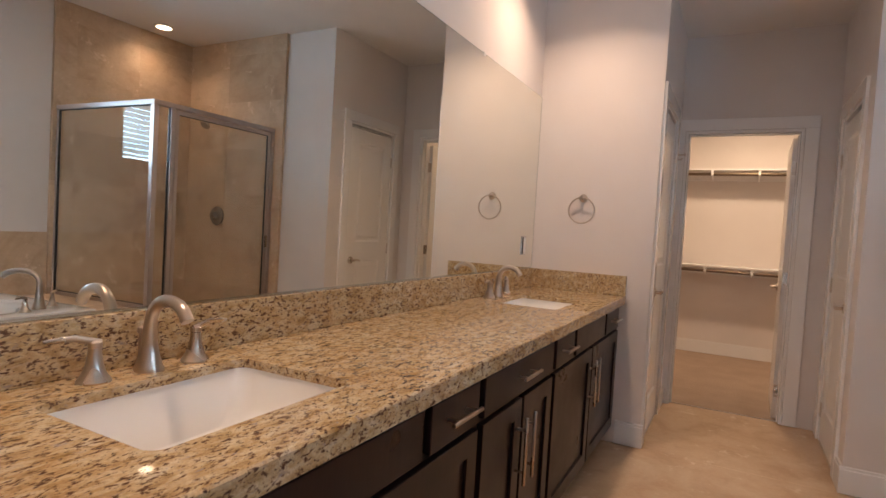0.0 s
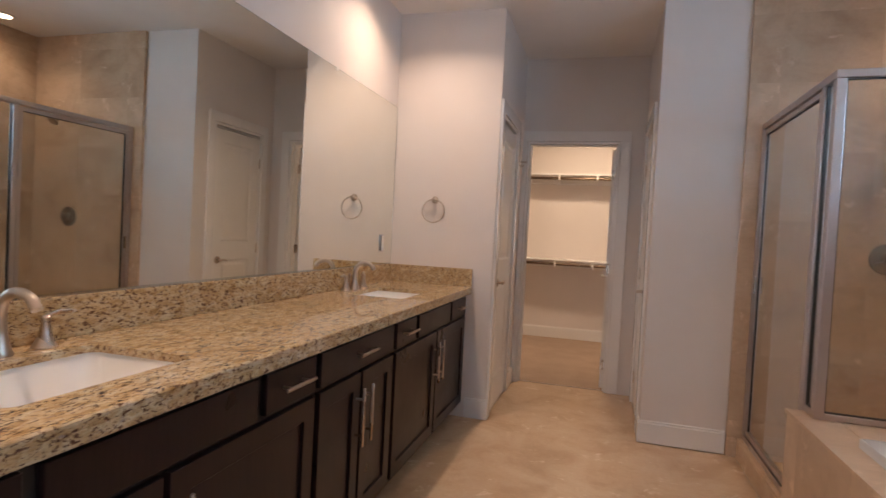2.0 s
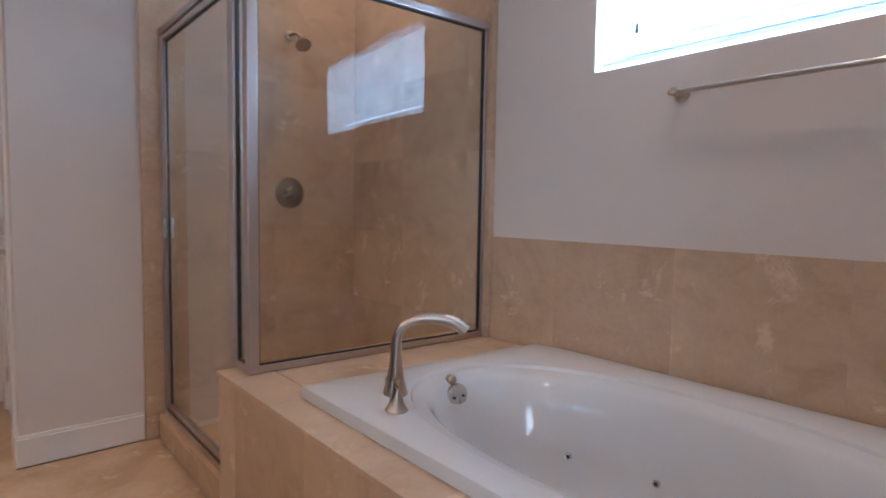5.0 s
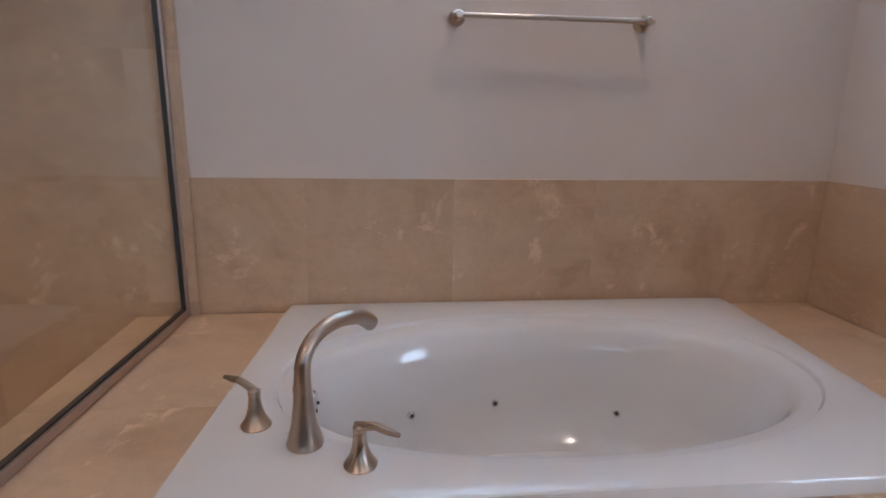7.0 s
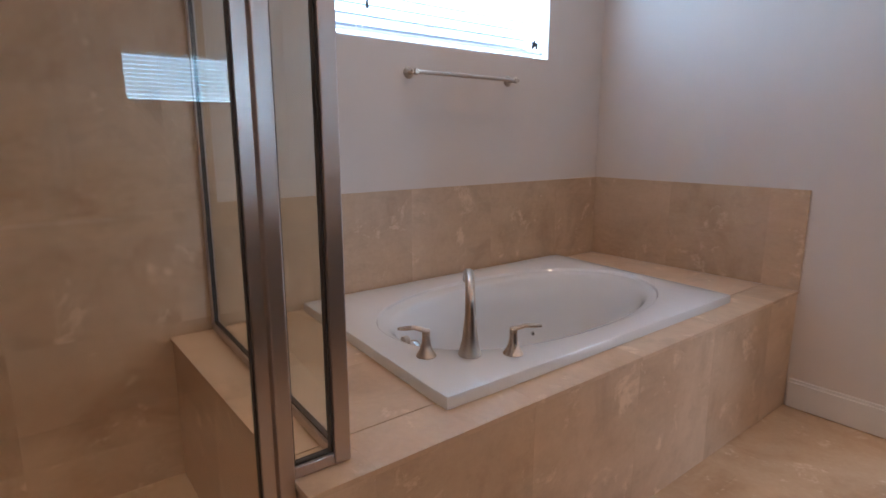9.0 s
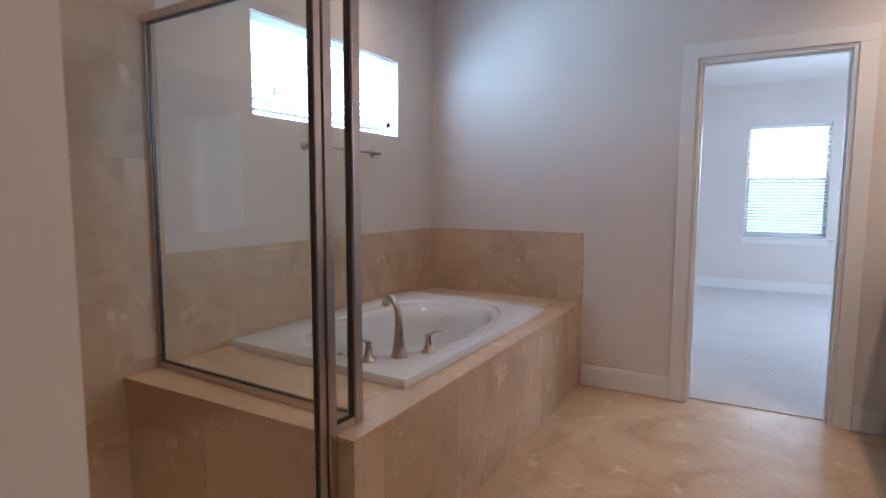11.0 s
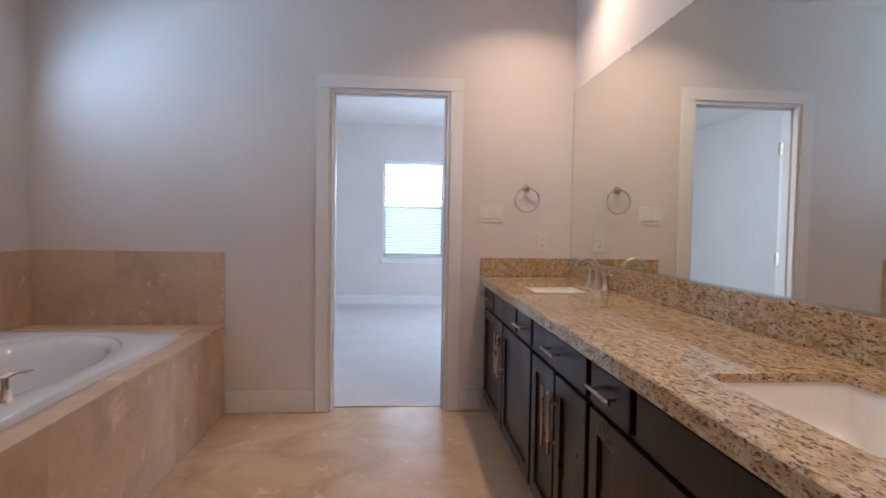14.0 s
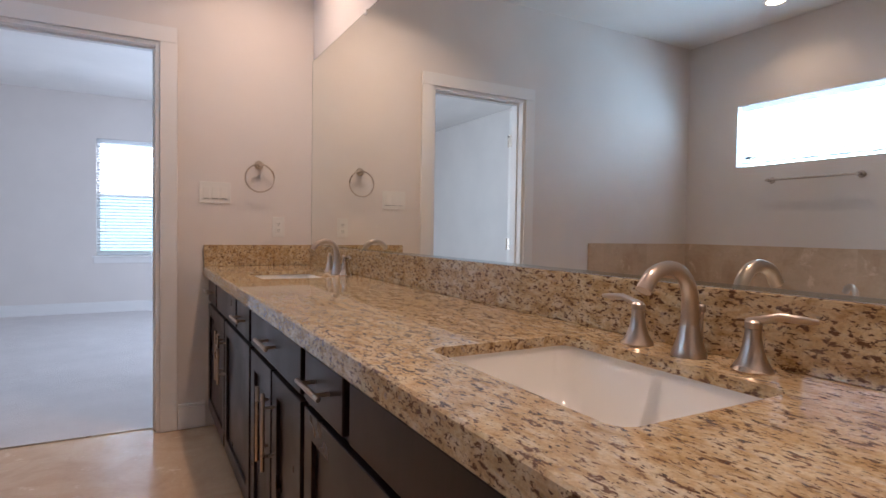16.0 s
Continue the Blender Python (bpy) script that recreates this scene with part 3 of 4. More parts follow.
XB = XW + 0.021
SPL = 1.025        # front and top of the backsplash
bm = slab_with_holes(bmesh.new(), XW + 0.002, XF, 0.003, YN - 0.003, ZS, ZT, [(cx, cy, SHX, SHY, SR) for cy, cx, fy_ in SINKS])
top = thing("countertop", (-0.29, YN / 2, ZB), "polished gold and brown speckled granite vanity top", "countertop")
part("slab", bm, GRANITE, top)
part("front_edge", box(bmesh.new(), XF - 0.034, XF, 0.003, YN - 0.003, ZB, ZS, 0.003, 2), GRANITE, top)
part("underlay", boxes((XW + 0.002, -0.480, 0.003, YN - 0.003, ZB, ZS - 0.0005), (-0.058, XF - 0.035, 0.003, YN - 0.003, ZB, ZS - 0.0005)), ESPRESSO_DARK, top)
part("backsplash", box(bmesh.new(), XW + 0.002, XB, 0.024, YN - 0.024, ZT + 0.0005, SPL, 0.002, 2), GRANITE, top)
part("side_splash", box(bmesh.new(), XW + 0.002, XF - 0.002, 0.002, 0.023, ZT + 0.0005, SPL, 0.002, 2), GRANITE, top)
part("side_splash", box(bmesh.new(), XW + 0.002, XF - 0.002, YN - 0.023, YN - 0.002, ZT + 0.0005, SPL, 0.002, 2), GRANITE, top)


def sink(cy, cx):
    ob = thing("sink", (cx, cy, ZS - 0.14), "white porcelain rectangular undermount sink", "sink", "vanity sinks")
    rings = []
    for gx, gy, r, z in ((0.030, 0.030, 0.05, ZS - 0.001), (0.004, 0.004, 0.034, ZS - 0.001), (0.003, 0.003, 0.034, ZS - 0.008), (-0.012, -0.016, 0.045, ZS - 0.085), (-0.028, -0.040, 0.05, ZS - 0.120), (-0.055, -0.080, 0.05, ZS - 0.132), (-0.112, -0.190, 0.02, ZS - 0.137)):
        rings.append([Vector((*p, z)) for p in rounded(cx, cy, SHX + gx, SHY + gy, r)])
    bm = ring_loft(bmesh.new(), rings, True, False, True)
    outer = [[Vector((p.x + (0.008 if p.x > cx else -0.008), p.y + (0.008 if p.y > cy else -0.008), p.z - 0.009)) for p in r] for r in rings[1:]]
    ring_loft(bm, outer, True, False, True)
    part("basin", bm, PORCELAIN, ob, "", True)
    bm = lathe(bmesh.new(), [(0.0, ZS - 0.1365), (0.020, ZS - 0.135), (0.023, ZS - 0.1335), (0.028, ZS - 0.1345), (0.029, ZS - 0.139)], (cx, cy, 0), "z", 24)
    part("drain", bm, NICKEL, ob, "brushed nickel drain", True)


BELL = [(0.031, 0.0), (0.0315, 0.004), (0.0285, 0.009), (0.0205, 0.025), (0.0152, 0.048), (0.0125, 0.070), (0.0118, 0.084)]


def arc_spout(bm, base, out, rise, reach, radii, drop=0.03):
    """A gooseneck: up from base, over along out, and down at the tip."""
    b_, o, up = Vector(base), Vector(out).normalized(), Vector((0, 0, 1))
    prof = [(0, 0), (0.0, 0.30), (0.02, 0.55), (0.10, 0.78), (0.26, 0.94), (0.46, 1.0), (0.66, 0.97), (0.84, 0.88), (1.0, 0.88 - drop)]
    pts = []
    n = len(prof) - 1
    for i in range(4 * n + 1):
        f = i / 4
        k = min(int(f), n - 1)
        u = f - k
        p0, p1, p2, p3 = (prof[max(k - 1, 0)], prof[k], prof[k + 1], prof[min(k + 2, n)])
        q = [0.5 * (2 * p1[j] + (p2[j] - p0[j]) * u + (2 * p0[j] - 5 * p1[j] + 4 * p2[j] - p3[j]) * u * u + (3 * p1[j] - p0[j] - 3 * p2[j] + p3[j]) * u ** 3) for j in (0, 1)]
        pts.append(b_ + o * q[0] * reach + up * q[1] * rise)
    m_ = len(pts) - 1
    rs = []
    for i in range(m_ + 1):
        f = i / m_ * (len(radii) - 1)
        k = min(int(f), len(radii) - 2)
        rs.append(radii[k] + (radii[k + 1] - radii[k]) * (f - k))
    return sweep(bm, pts, rs, 20)


def lever_handle(parent, x, y, z, out, k=1.0):
    bm = lathe(bmesh.new(), [(r * k, h * k * 0.80) for r, h in BELL] + [(0.0105 * k, 0.068 * k), (0.0128 * k, 0.069 * k), (0.0128 * k, 0.079 * k), (0.009 * k, 0.083 * k)], (x, y, z), "z", 24)
    hd = part("handle", bm, NICKEL, parent, "", True)
    o = Vector(out).normalized()
    c = Vector((x, y, z + 0.078 * k))
    bm = sweep(bmesh.new(), [c - o * 0.010 * k, c + o * 0.012 * k + Vector((0, 0, 0.005 * k)), c + o * 0.036 * k + Vector((0, 0, 0.012 * k)), c + o * 0.064 * k + Vector((0, 0, 0.010 * k)), c + o * 0.086 * k + Vector((0, 0, 0.009 * k))], [0.0075 * k, 0.0085 * k, 0.0080 * k, 0.0075 * k, 0.0045 * k], 14, 0.75)
    part("lever", bm, NICKEL, hd, "", True)


def basin_faucet(cy, south, north):
    x = -0.490
    ob = thing("basin_faucet", (x, cy, ZT), "brushed nickel widespread gooseneck basin faucet on granite", "faucet", "vanity faucets")
    bm = lathe(bmesh.new(), [(0.0295, 0.0), (0.0302, 0.005), (0.0280, 0.011), (0.0210, 0.032), (0.0165, 0.056)], (x, cy, ZT), "z", 28)
    part("base", bm, NICKEL, ob, "", True)
    bm = arc_spout(bmesh.new(), (x, cy, ZT + 0.050), (1, 0, 0), 0.108, 0.120, [0.0165, 0.0150, 0.0138, 0.0131, 0.0128, 0.0127, 0.0128, 0.0130, 0.0132], 0.22)
    part("spout", bm, NICKEL, ob, "", True)
    bm = lathe(bmesh.new(), [(0.003, 0.0), (0.003, 0.075), (0.0065, 0.078), (0.0065, 0.088), (0.004, 0.091)], (x - 0.033, cy, ZT), "z", 12)
    part("lift_rod", bm, NICKEL, ob, "", True)
    lever_handle(ob, x, cy - 0.116, ZT, south)
    lever_handle(ob, x, cy + 0.116, ZT, north)


for cy, cx, fy_ in SINKS:
    sink(cy, cx)
    basin_faucet(fy_, *((-0.3, -0.95, 0), (0, 1, 0)) if cy < 1.7 else ((0.1, -1, 0), (-0.45, 0.89, 0)))

# frameless mirror
mir = thing("mirror", (XW, YN / 2, 1.0255), "large frameless wall mirror above the granite backsplash", "mirror")
part("pane", boxes((XW + 0.001, XW + 0.006, 0.006, YN - 0.006, 1.033, 2.130)), MIRROR, mir)
part("edge", boxes((XW + 0.0005, XW + 0.0068, 0.004, YN - 0.004, 1.0255, 1.033), (XW + 0.0005, XW + 0.0068, 0.004, YN - 0.004, 2.130, 2.1322), (XW + 0.0005, XW + 0.0068, 0.004, 0.006, 1.033, 2.130), (XW + 0.0005, XW + 0.0068, YN - 0.006, YN - 0.004, 1.033, 2.130)), MIRROR_EDGE, mir, "polished glass edge")
for y in (0.9, 2.5):
    part("clip", box(bmesh.new(), XW + 0.0005, XW + 0.011, y - 0.012, y + 0.012, 2.118, 2.139, 0.002, 1), PLASTIC, mir, "clear plastic mirror clip")


# towel rings
def towel_ring(y, face):
    x, z = -0.250, 1.488
    ob = thing("towel_ring", (x, y, z), "brushed nickel towel ring on the painted wall", "towel ring", "towel rings")
    bm = lathe(bmesh.new(), [(0.025, 0), (0.0255, 0.004 * face), (0.022, 0.009 * face), (0.012, 0.012 * face), (0.010, 0.040 * face), (0.012, 0.044 * face), (0.010, 0.048 * face)], (x, y, z), "y", 26)
    part("mount", bm, NICKEL, ob, "", True)
    cz, R = z - 0.078, 0.080
    yy = y + 0.036 * face
    pts = [(x + R * math.sin(2 * math.pi * i / 48), yy, cz + R * math.cos(2 * math.pi * i / 48)) for i in range(49)]
    part("ring", sweep(bmesh.new(), pts, 0.0045, 12), NICKEL, ob, "", True)


towel_ring(0.0, 1)
towel_ring(YN, -1)


# switch plate and outlets
def plate(parent, x, y, z, w, h, face):
    y1 = y + 0.006 * face
    part("plate", box(bmesh.new(), x - w / 2, x + w / 2, min(y, y1), max(y, y1), z - h / 2, z + h / 2, 0.002, 2), PLASTIC, parent)


sw = thing("light_switch", (-0.013, 0, 1.318), "white plastic three-gang rocker switch plate", "light switch")
plate(sw, -0.013, 0.0, 1.318, 0.165, 0.118, 1)
for dx in (-0.046, 0, 0.046):
    bm = bmesh.new()
    box(bm, -0.013 + dx - 0.0165, -0.013 + dx + 0.0165, 0.0055, 0.0088, 1.285, 1.351, 0.0012, 1)
    for w_ in bm.verts:
        if w_.co.y > 0.007 and w_.co.z < 1.318:
            w_.co.y += 0.002
    part("rocker", bm, PLASTIC, sw)
    # shade below the rocker's lower edge, put in as a dark strip
    part("gap", boxes((-0.013 + dx - 0.017, -0.013 + dx + 0.017, 0.0056, 0.0066, 1.2825, 1.2848)), SLOT, sw, "dark strip in place of the shade under the rocker")


def outlet(x, y, z, face):
    ob = thing("outlet", (x, y, z), "white plastic duplex wall outlet above the granite", "outlet", "outlets")
    plate(ob, x, y, z, 0.072, 0.118, face)
    for dz in (-0.0195, 0.0195):
        a, b_ = y + 0.0055 * face, y + 0.0078 * face
        sock = part("socket", box(bmesh.new(), x - 0.0165, x + 0.0165, min(a, b_), max(a, b_), z + dz - 0.0145, z + dz + 0.0145, 0.001, 1), PLASTIC, ob)
        a, b_ = y + 0.0074 * face, y + 0.0082 * face
        bm = boxes(*[(x + dx - 0.0013, x + dx + 0.0013, min(a, b_), max(a, b_), z + dz - 0.004, z + dz + 0.005) for dx in (-0.006, 0.006)])
        lathe(bm, [(0.0025, a), (0.0025, b_)], (x, 0, z + dz - 0.009), "y", 10)
        part("slots", bm, SLOT, sock, "dark socket slots")
    return ob


outlet(-0.362, 0.0, 1.131, 1)
# chrome-plated outlet let into the mirror
om = thing("mirror_outlet", (XW + 0.006, 3.25, 1.17), "chrome-plated outlet set into the wall mirror", "outlet")
part("plate", box(bmesh.new(), XW + 0.006, XW + 0.011, 3.214, 3.286, 1.112, 1.230, 0.0015, 2), CHROME, om)
part("socket", box(bmesh.new(), XW + 0.010, XW + 0.0135, 3.240, 3.276, 1.122, 1.220, 0.001, 1), PLASTIC, om)
part("recess", box(bmesh.new(), XW + 0.010, XW + 0.0125, 3.219, 3.239, 1.118, 1.224, 0.001, 1), SLOT, om, "dark gap beside the socket")


# ---- tub ----
DKX, DKY, DKZ = 1.701, 2.457, 0.575      # deck front, deck end, deck top
deck = tagged(finish("tub_deck", boxes((DKX + 0.014, 1.90, 0.002, DKY - 0.014, 0, DKZ - 0.014), (1.90, XE - 0.002, 0.002, 0.50, 0, DKZ - 0.014), (1.90, XE - 0.002, 1.97, DKY - 0.014, 0, DKZ - 0.014), (2.76, XE - 0.002, 0.50, 1.97, 0, DKZ - 0.014)), GROUT), "travertine-tiled raised deck round the bathtub", "tub deck", "", "structure")

TX0, TX1, TY0, TY1, TZ = 1.802, 2.846, 0.452, 2.028, 0.612
OX, OY, OA, OB = 2.300, 1.225, 0.405, 0.700
tub = thing("bathtub", (OX, OY, DKZ), "white acrylic drop-in jetted bathtub with an oval basin", "bathtub")
N = 72


def rect_ring(x0, x1, y0, y1, r, z):
    cx, cy, hx, hy = (x0 + x1) / 2, (y0 + y1) / 2, (x1 - x0) / 2, (y1 - y0) / 2
    ring = []
    for i in range(N):
        a = 2 * math.pi * i / N
        c, s = math.cos(a), math.sin(a)
        k = min((hx) / max(abs(c), 1e-6), (hy) / max(abs(s), 1e-6))
        px, py = c * k, s * k
        ax, ay = abs(px) - (hx - r), abs(py) - (hy - r)
        if ax > 0 and ay > 0:
            l = math.hypot(ax, ay)
            px = math.copysign(hx - r + ax / l * r, px)
            py = math.copysign(hy - r + ay / l * r, py)
        ring.append(Vector((cx + px, cy + py, z)))
    for sx, sy in ((1, 1), (1, -1), (-1, 1), (-1, -1)):
        q = Vector((cx + sx * (hx - r * 0.29), cy + sy * (hy - r * 0.29), z))
        k = min(range(N), key=lambda j: (ring[j] - q).length)
        ring[k] = q
    return ring


def oval(a, b_, z, dx=0.0, dy=0.0, p=2.25):
    ring = []
    for i in range(N):
        t = 2 * math.pi * i / N
        ring.append(Vector((OX + dx + a * math.copysign(abs(math.cos(t)) ** (2 / p), math.cos(t)), OY + dy + b_ * math.copysign(abs(math.sin(t)) ** (2 / p), math.sin(t)), z)))
    return ring


rings = [rect_ring(TX0, TX1, TY0, TY1, 0.012, DKZ + 0.001), rect_ring(TX0, TX1, TY0, TY1, 0.012, TZ - 0.008), rect_ring(TX0 + 0.003, TX1 - 0.003, TY0 + 0.003, TY1 - 0.003, 0.014, TZ - 0.002),
         rect_ring(TX0 + 0.010, TX1 - 0.010, TY0 + 0.010, TY1 - 0.010, 0.02, TZ), oval(OA + 0.006, OB + 0.006, TZ), oval(OA, OB, TZ - 0.0025), oval(OA - 0.005, OB - 0.006, TZ - 0.013),
         oval(OA - 0.044, OB - 0.034, TZ - 0.021), oval(OA - 0.053, OB - 0.046, TZ - 0.027), oval(OA - 0.064, OB - 0.066, TZ - 0.046), oval(OA - 0.082, OB - 0.105, TZ - 0.12), oval(OA - 0.105, OB - 0.150, TZ - 0.26), oval(OA - 0.135, OB - 0.200, TZ - 0.36), oval(OA - 0.18, OB - 0.27, TZ - 0.405), oval(0.12, 0.25, TZ - 0.415), oval(0.02, 0.04, TZ - 0.417)]
# the tub's ends are not quite square to its front
for ring in rings:
    for q in ring:
        q.y -= 0.075 * (q.x - TX0) / (TX1 - TX0)
part("shell", ring_loft(bmesh.new(), rings, True, False, True), ACRYLIC, tub, "", True)
# overflow plate, suction, jets
ox, oy, oz = 2.256, OY + OB - 0.122, TZ - 0.068
bm = lathe(bmesh.new(), [(0.040, 0.016), (0.042, 0.004), (0.039, -0.004), (0.0, -0.007)], (ox, oy, oz), "y", 28)
part("overflow_plate", bm, CHROME, tub, "chrome round overflow plate with two screws", True)
for sx in (-0.020, 0.020):
    part("screw", lathe(bmesh.new(), [(0.004, 0.0), (0.004, -0.010)], (ox + sx, oy, oz), "y", 10), SLOT, tub, "dark screw head")
bm = lathe(bmesh.new(), [(0.017, 0.020), (0.018, 0.002), (0.013, -0.003), (0.0, -0.004)], (ox + 0.005, oy + 0.030, oz + 0.046), "y", 20)
part("air_control", bm, NICKEL, tub, "small nickel air control button", True)
for at, way in (((2.522, 1.548, 0.354), (-0.90, -0.40, 0.2)), ((2.588, 1.275, 0.348), (-0.99, -0.06, 0.16)), ((2.550, 0.880, 0.318), (-0.95, 0.16, 0.26))):
    m_ = Matrix.Translation(at) @ Vector(way).to_track_quat("Z", "Y").to_matrix().to_4x4()
    bm = lathe(bmesh.new(), [(0.011, -0.012), (0.0118, 0.002), (0.0095, 0.005), (0.0062, 0.003), (0.0062, -0.004)], (0, 0, 0), "z", 20)
    bmesh.ops.transform(bm, matrix=m_, verts=bm.verts)
    jet = part("jet", bm, CHROME, tub, "chrome water jet with a dark hole", True)
    bm = lathe(bmesh.new(), [(0.006, -0.003), (0.006, 0.0035)], (0, 0, 0), "z", 14)
    bmesh.ops.transform(bm, matrix=m_, verts=bm.verts)
    part("jet_hole", bm, SLOT, jet)

# deck-mounted tub filler on the rim's corner
fx, fy = 1.990, 1.786
od = Vector((0.78, -0.62, 0)).normalized()
ad = Vector((0.155, 0.225, 0)).normalized()
fil = thing("tub_faucet", (fx, fy, TZ), "brushed nickel tall gooseneck tub filler with two levers", "faucet")
bm = lathe(bmesh.new(), [(0.036, 0), (0.037, 0.005), (0.034, 0.014), (0.026, 0.045), (0.021, 0.085), (0.0185, 0.115)], (fx, fy, TZ), "z", 28)
part("base", bm, NICKEL, fil, "", True)
part("spout", arc_spout(bmesh.new(), (fx, fy, TZ + 0.11), od, 0.120, 0.205, [0.0185, 0.0165, 0.0155, 0.0150, 0.0155, 0.0165, 0.0175, 0.0180, 0.0185], 0.20), NICKEL, fil, "", True)
for s in (-1, 1):
    p = Vector((fx, fy, TZ)) + ad * 0.136 * s
    lever_handle(fil, p.x, p.y, TZ, ad * s, 1.02)


# towel bar under the window
tb = thing("towel_bar", (XE, 1.05, 1.560), "brushed nickel towel bar below the high window", "towel bar")
for y in (0.775, 1.392):
    bm = lathe(bmesh.new(), [(0.026, 0), (0.0265, -0.004), (0.023, -0.009), (0.011, -0.013), (0.010, -0.045), (0.014, -0.050), (0.015, -0.064), (0.010, -0.070)], (XE, y, 1.560), "x", 26)
    part("mount", bm, NICKEL, tb, "", True)
part("bar", sweep(bmesh.new(), [(XE - 0.057, 0.755, 1.560), (XE - 0.057, 1.412, 1.560)], 0.0085, 16), NICKEL, tb, "", True)


# ---- windows ----
def blind(name, across, along0, along1, z0, z1, axis, pitch, tilt, label, stop=None):
    """Horizontal blind: head rail, slats, ladder cords, bottom rail. across: the plane it hangs in."""
    mid = (along0 + along1) / 2
    at = (across, mid, z0) if axis == "y" else (mid, across, z0)
    ob = thing(name, at, label, "blind")

    def bx(bm, l0, l1, a0, a1, za, zb, bv=0.0):
        return box(bm, a0, a1, l0, l1, za, zb, bv, 1) if axis == "y" else box(bm, l0, l1, a0, a1, za, zb, bv, 1)
    part("head_rail", bx(bmesh.new(), along0, along1, across - 0.028, across + 0.028, z1 - 0.045, z1 - 0.002, 0.003), SLAT, ob)
    part("bottom_rail", bx(bmesh.new(), along0, along1, across - 0.025, across + 0.025, z0 + 0.004, z0 + 0.020, 0.003), SLAT, ob)
    z = z0 + 0.020 + pitch * 0.8
    first = None
    while z < z1 - 0.055:
        m_ = Matrix.Translation((across, mid, z) if axis == "y" else (mid, across, z)) @ (Matrix.Rotation(radians(tilt), 4, "Y") if axis == "y" else Matrix.Rotation(radians(tilt), 4, "X"))
        if first is None:
            h = (along1 - along0) / 2
            bm = bmesh.new()
            bx(bm, -h, h, -0.025, 0.025, -0.0014, 0.0014)
            o = finish("slat", bm, SLAT)
            first = o.data
        else:
            o = new("slat", first)
        o.parent = ob
        o.matrix_parent_inverse = ob.matrix_world.inverted()
        o.matrix_basis = m_
        z += pitch
    for f in (0.10, 0.90):
        l = along0 + (along1 - along0) * f
        for s in (-0.026, 0.026):
            bm = sweep(bmesh.new(), [((across + s, l, z0 + 0.01) if axis == "y" else (l, across + s, z0 + 0.01)), ((across + s, l, z1 - 0.03) if axis == "y" else (l, across + s, z1 - 0.03))], 0.0012, 6)
            part("cord", bm, SLAT, ob)
    return ob


wb = structure("window_1", boxes((XE + 0.155, XE + 0.163, WY0 - 0.02, WY1 + 0.02, WZ0 - 0.02, WZ1 + 0.02)), GLASS, "high wide bathroom window pane, bright daylight outside", "window")
wb.visible_shadow = False
bm = boxes((XE + 0.120, XE + 0.154, WY0, WY0 + 0.035, WZ0, WZ1), (XE + 0.120, XE + 0.154, WY1 - 0.035, WY1, WZ0, WZ1), (XE + 0.120, XE + 0.154, WY0 + 0.035, WY1 - 0.035, WZ0, WZ0 + 0.035), (XE + 0.120, XE + 0.154, WY0 + 0.035, WY1 - 0.035, WZ1 - 0.035, WZ1))
part("window_frame", bm, TRIM, wb, "white window frame")
bl = blind("window_blind", XE + 0.052, WY0 + 0.014, WY1 - 0.014, WZ0 + 0.018, WZ1, "y", 0.044, 31, "white slatted blind, slats half open, lit by daylight")
for y, n in ((WY0 + 0.075, 3), (WY1 - 0.16, 1)):
    for i in range(n):
        part("cord_tassel", lathe(bmesh.new(), [(0.002, 0.034), (0.005, 0.028), (0.0065, 0.0), (0.004, -0.003)], (XE + 0.018, y + 0.014 * i, WZ0 + 0.05 + 0.012 * (i % 2) + (0.07 if n == 1 else 0)), "z", 10), SLOT, bl, "dark cord tassel")

for i, (x0, x1) in enumerate(BW):
    w = structure("window_" + str(i + 2), boxes((x0 - 0.01, x1 + 0.01, BY - 0.152, BY - 0.142, BZ0 - 0.01, BZ1 + 0.01)), GLASS, "tall bedroom window, bright daylight outside", "window")
    w.visible_shadow = False
    zm = 1.52
    bm = boxes((x0, x0 + 0.04, BY - 0.138, BY - 0.09, BZ0, BZ1), (x1 - 0.04, x1, BY - 0.138, BY - 0.09, BZ0, BZ1), (x0 + 0.04, x1 - 0.04, BY - 0.138, BY - 0.09, BZ0, BZ0 + 0.05), (x0 + 0.04, x1 - 0.04, BY - 0.138, BY - 0.09, BZ1 - 0.04, BZ1), (x0 + 0.04, x1 - 0.04, BY - 0.138, BY - 0.09, zm - 0.022, zm + 0.022))
    part("window_frame", bm, TRIM, w, "white double-hung sash frame")
    part("insect_screen", boxes((x0 + 0.03, x1 - 0.03, BY - 0.170, BY - 0.168, BZ0 + 0.03, zm)), SCREEN, w, "dark mesh insect screen over the lower sash")
    part("window_sill", box(bmesh.new(), x0 - 0.05, x1 + 0.05, BY - 0.02, BY + 0.035, BZ0 - 0.028, BZ0 - 0.004, 0.003, 2), TRIM, w, "white painted sill")
    part("apron", box(bmesh.new(), x0 - 0.03, x1 + 0.03, BY, BY + 0.014, BZ0 - 0.10, BZ0 - 0.029, 0.003, 2), TRIM, w, "white painted apron")
    blind("window_blind", BY - 0.045, x0 + 0.008, x1 - 0.008, BZ0, BZ1, "x", 0.042, 12, "white slatted blind, slats open to the daylight")


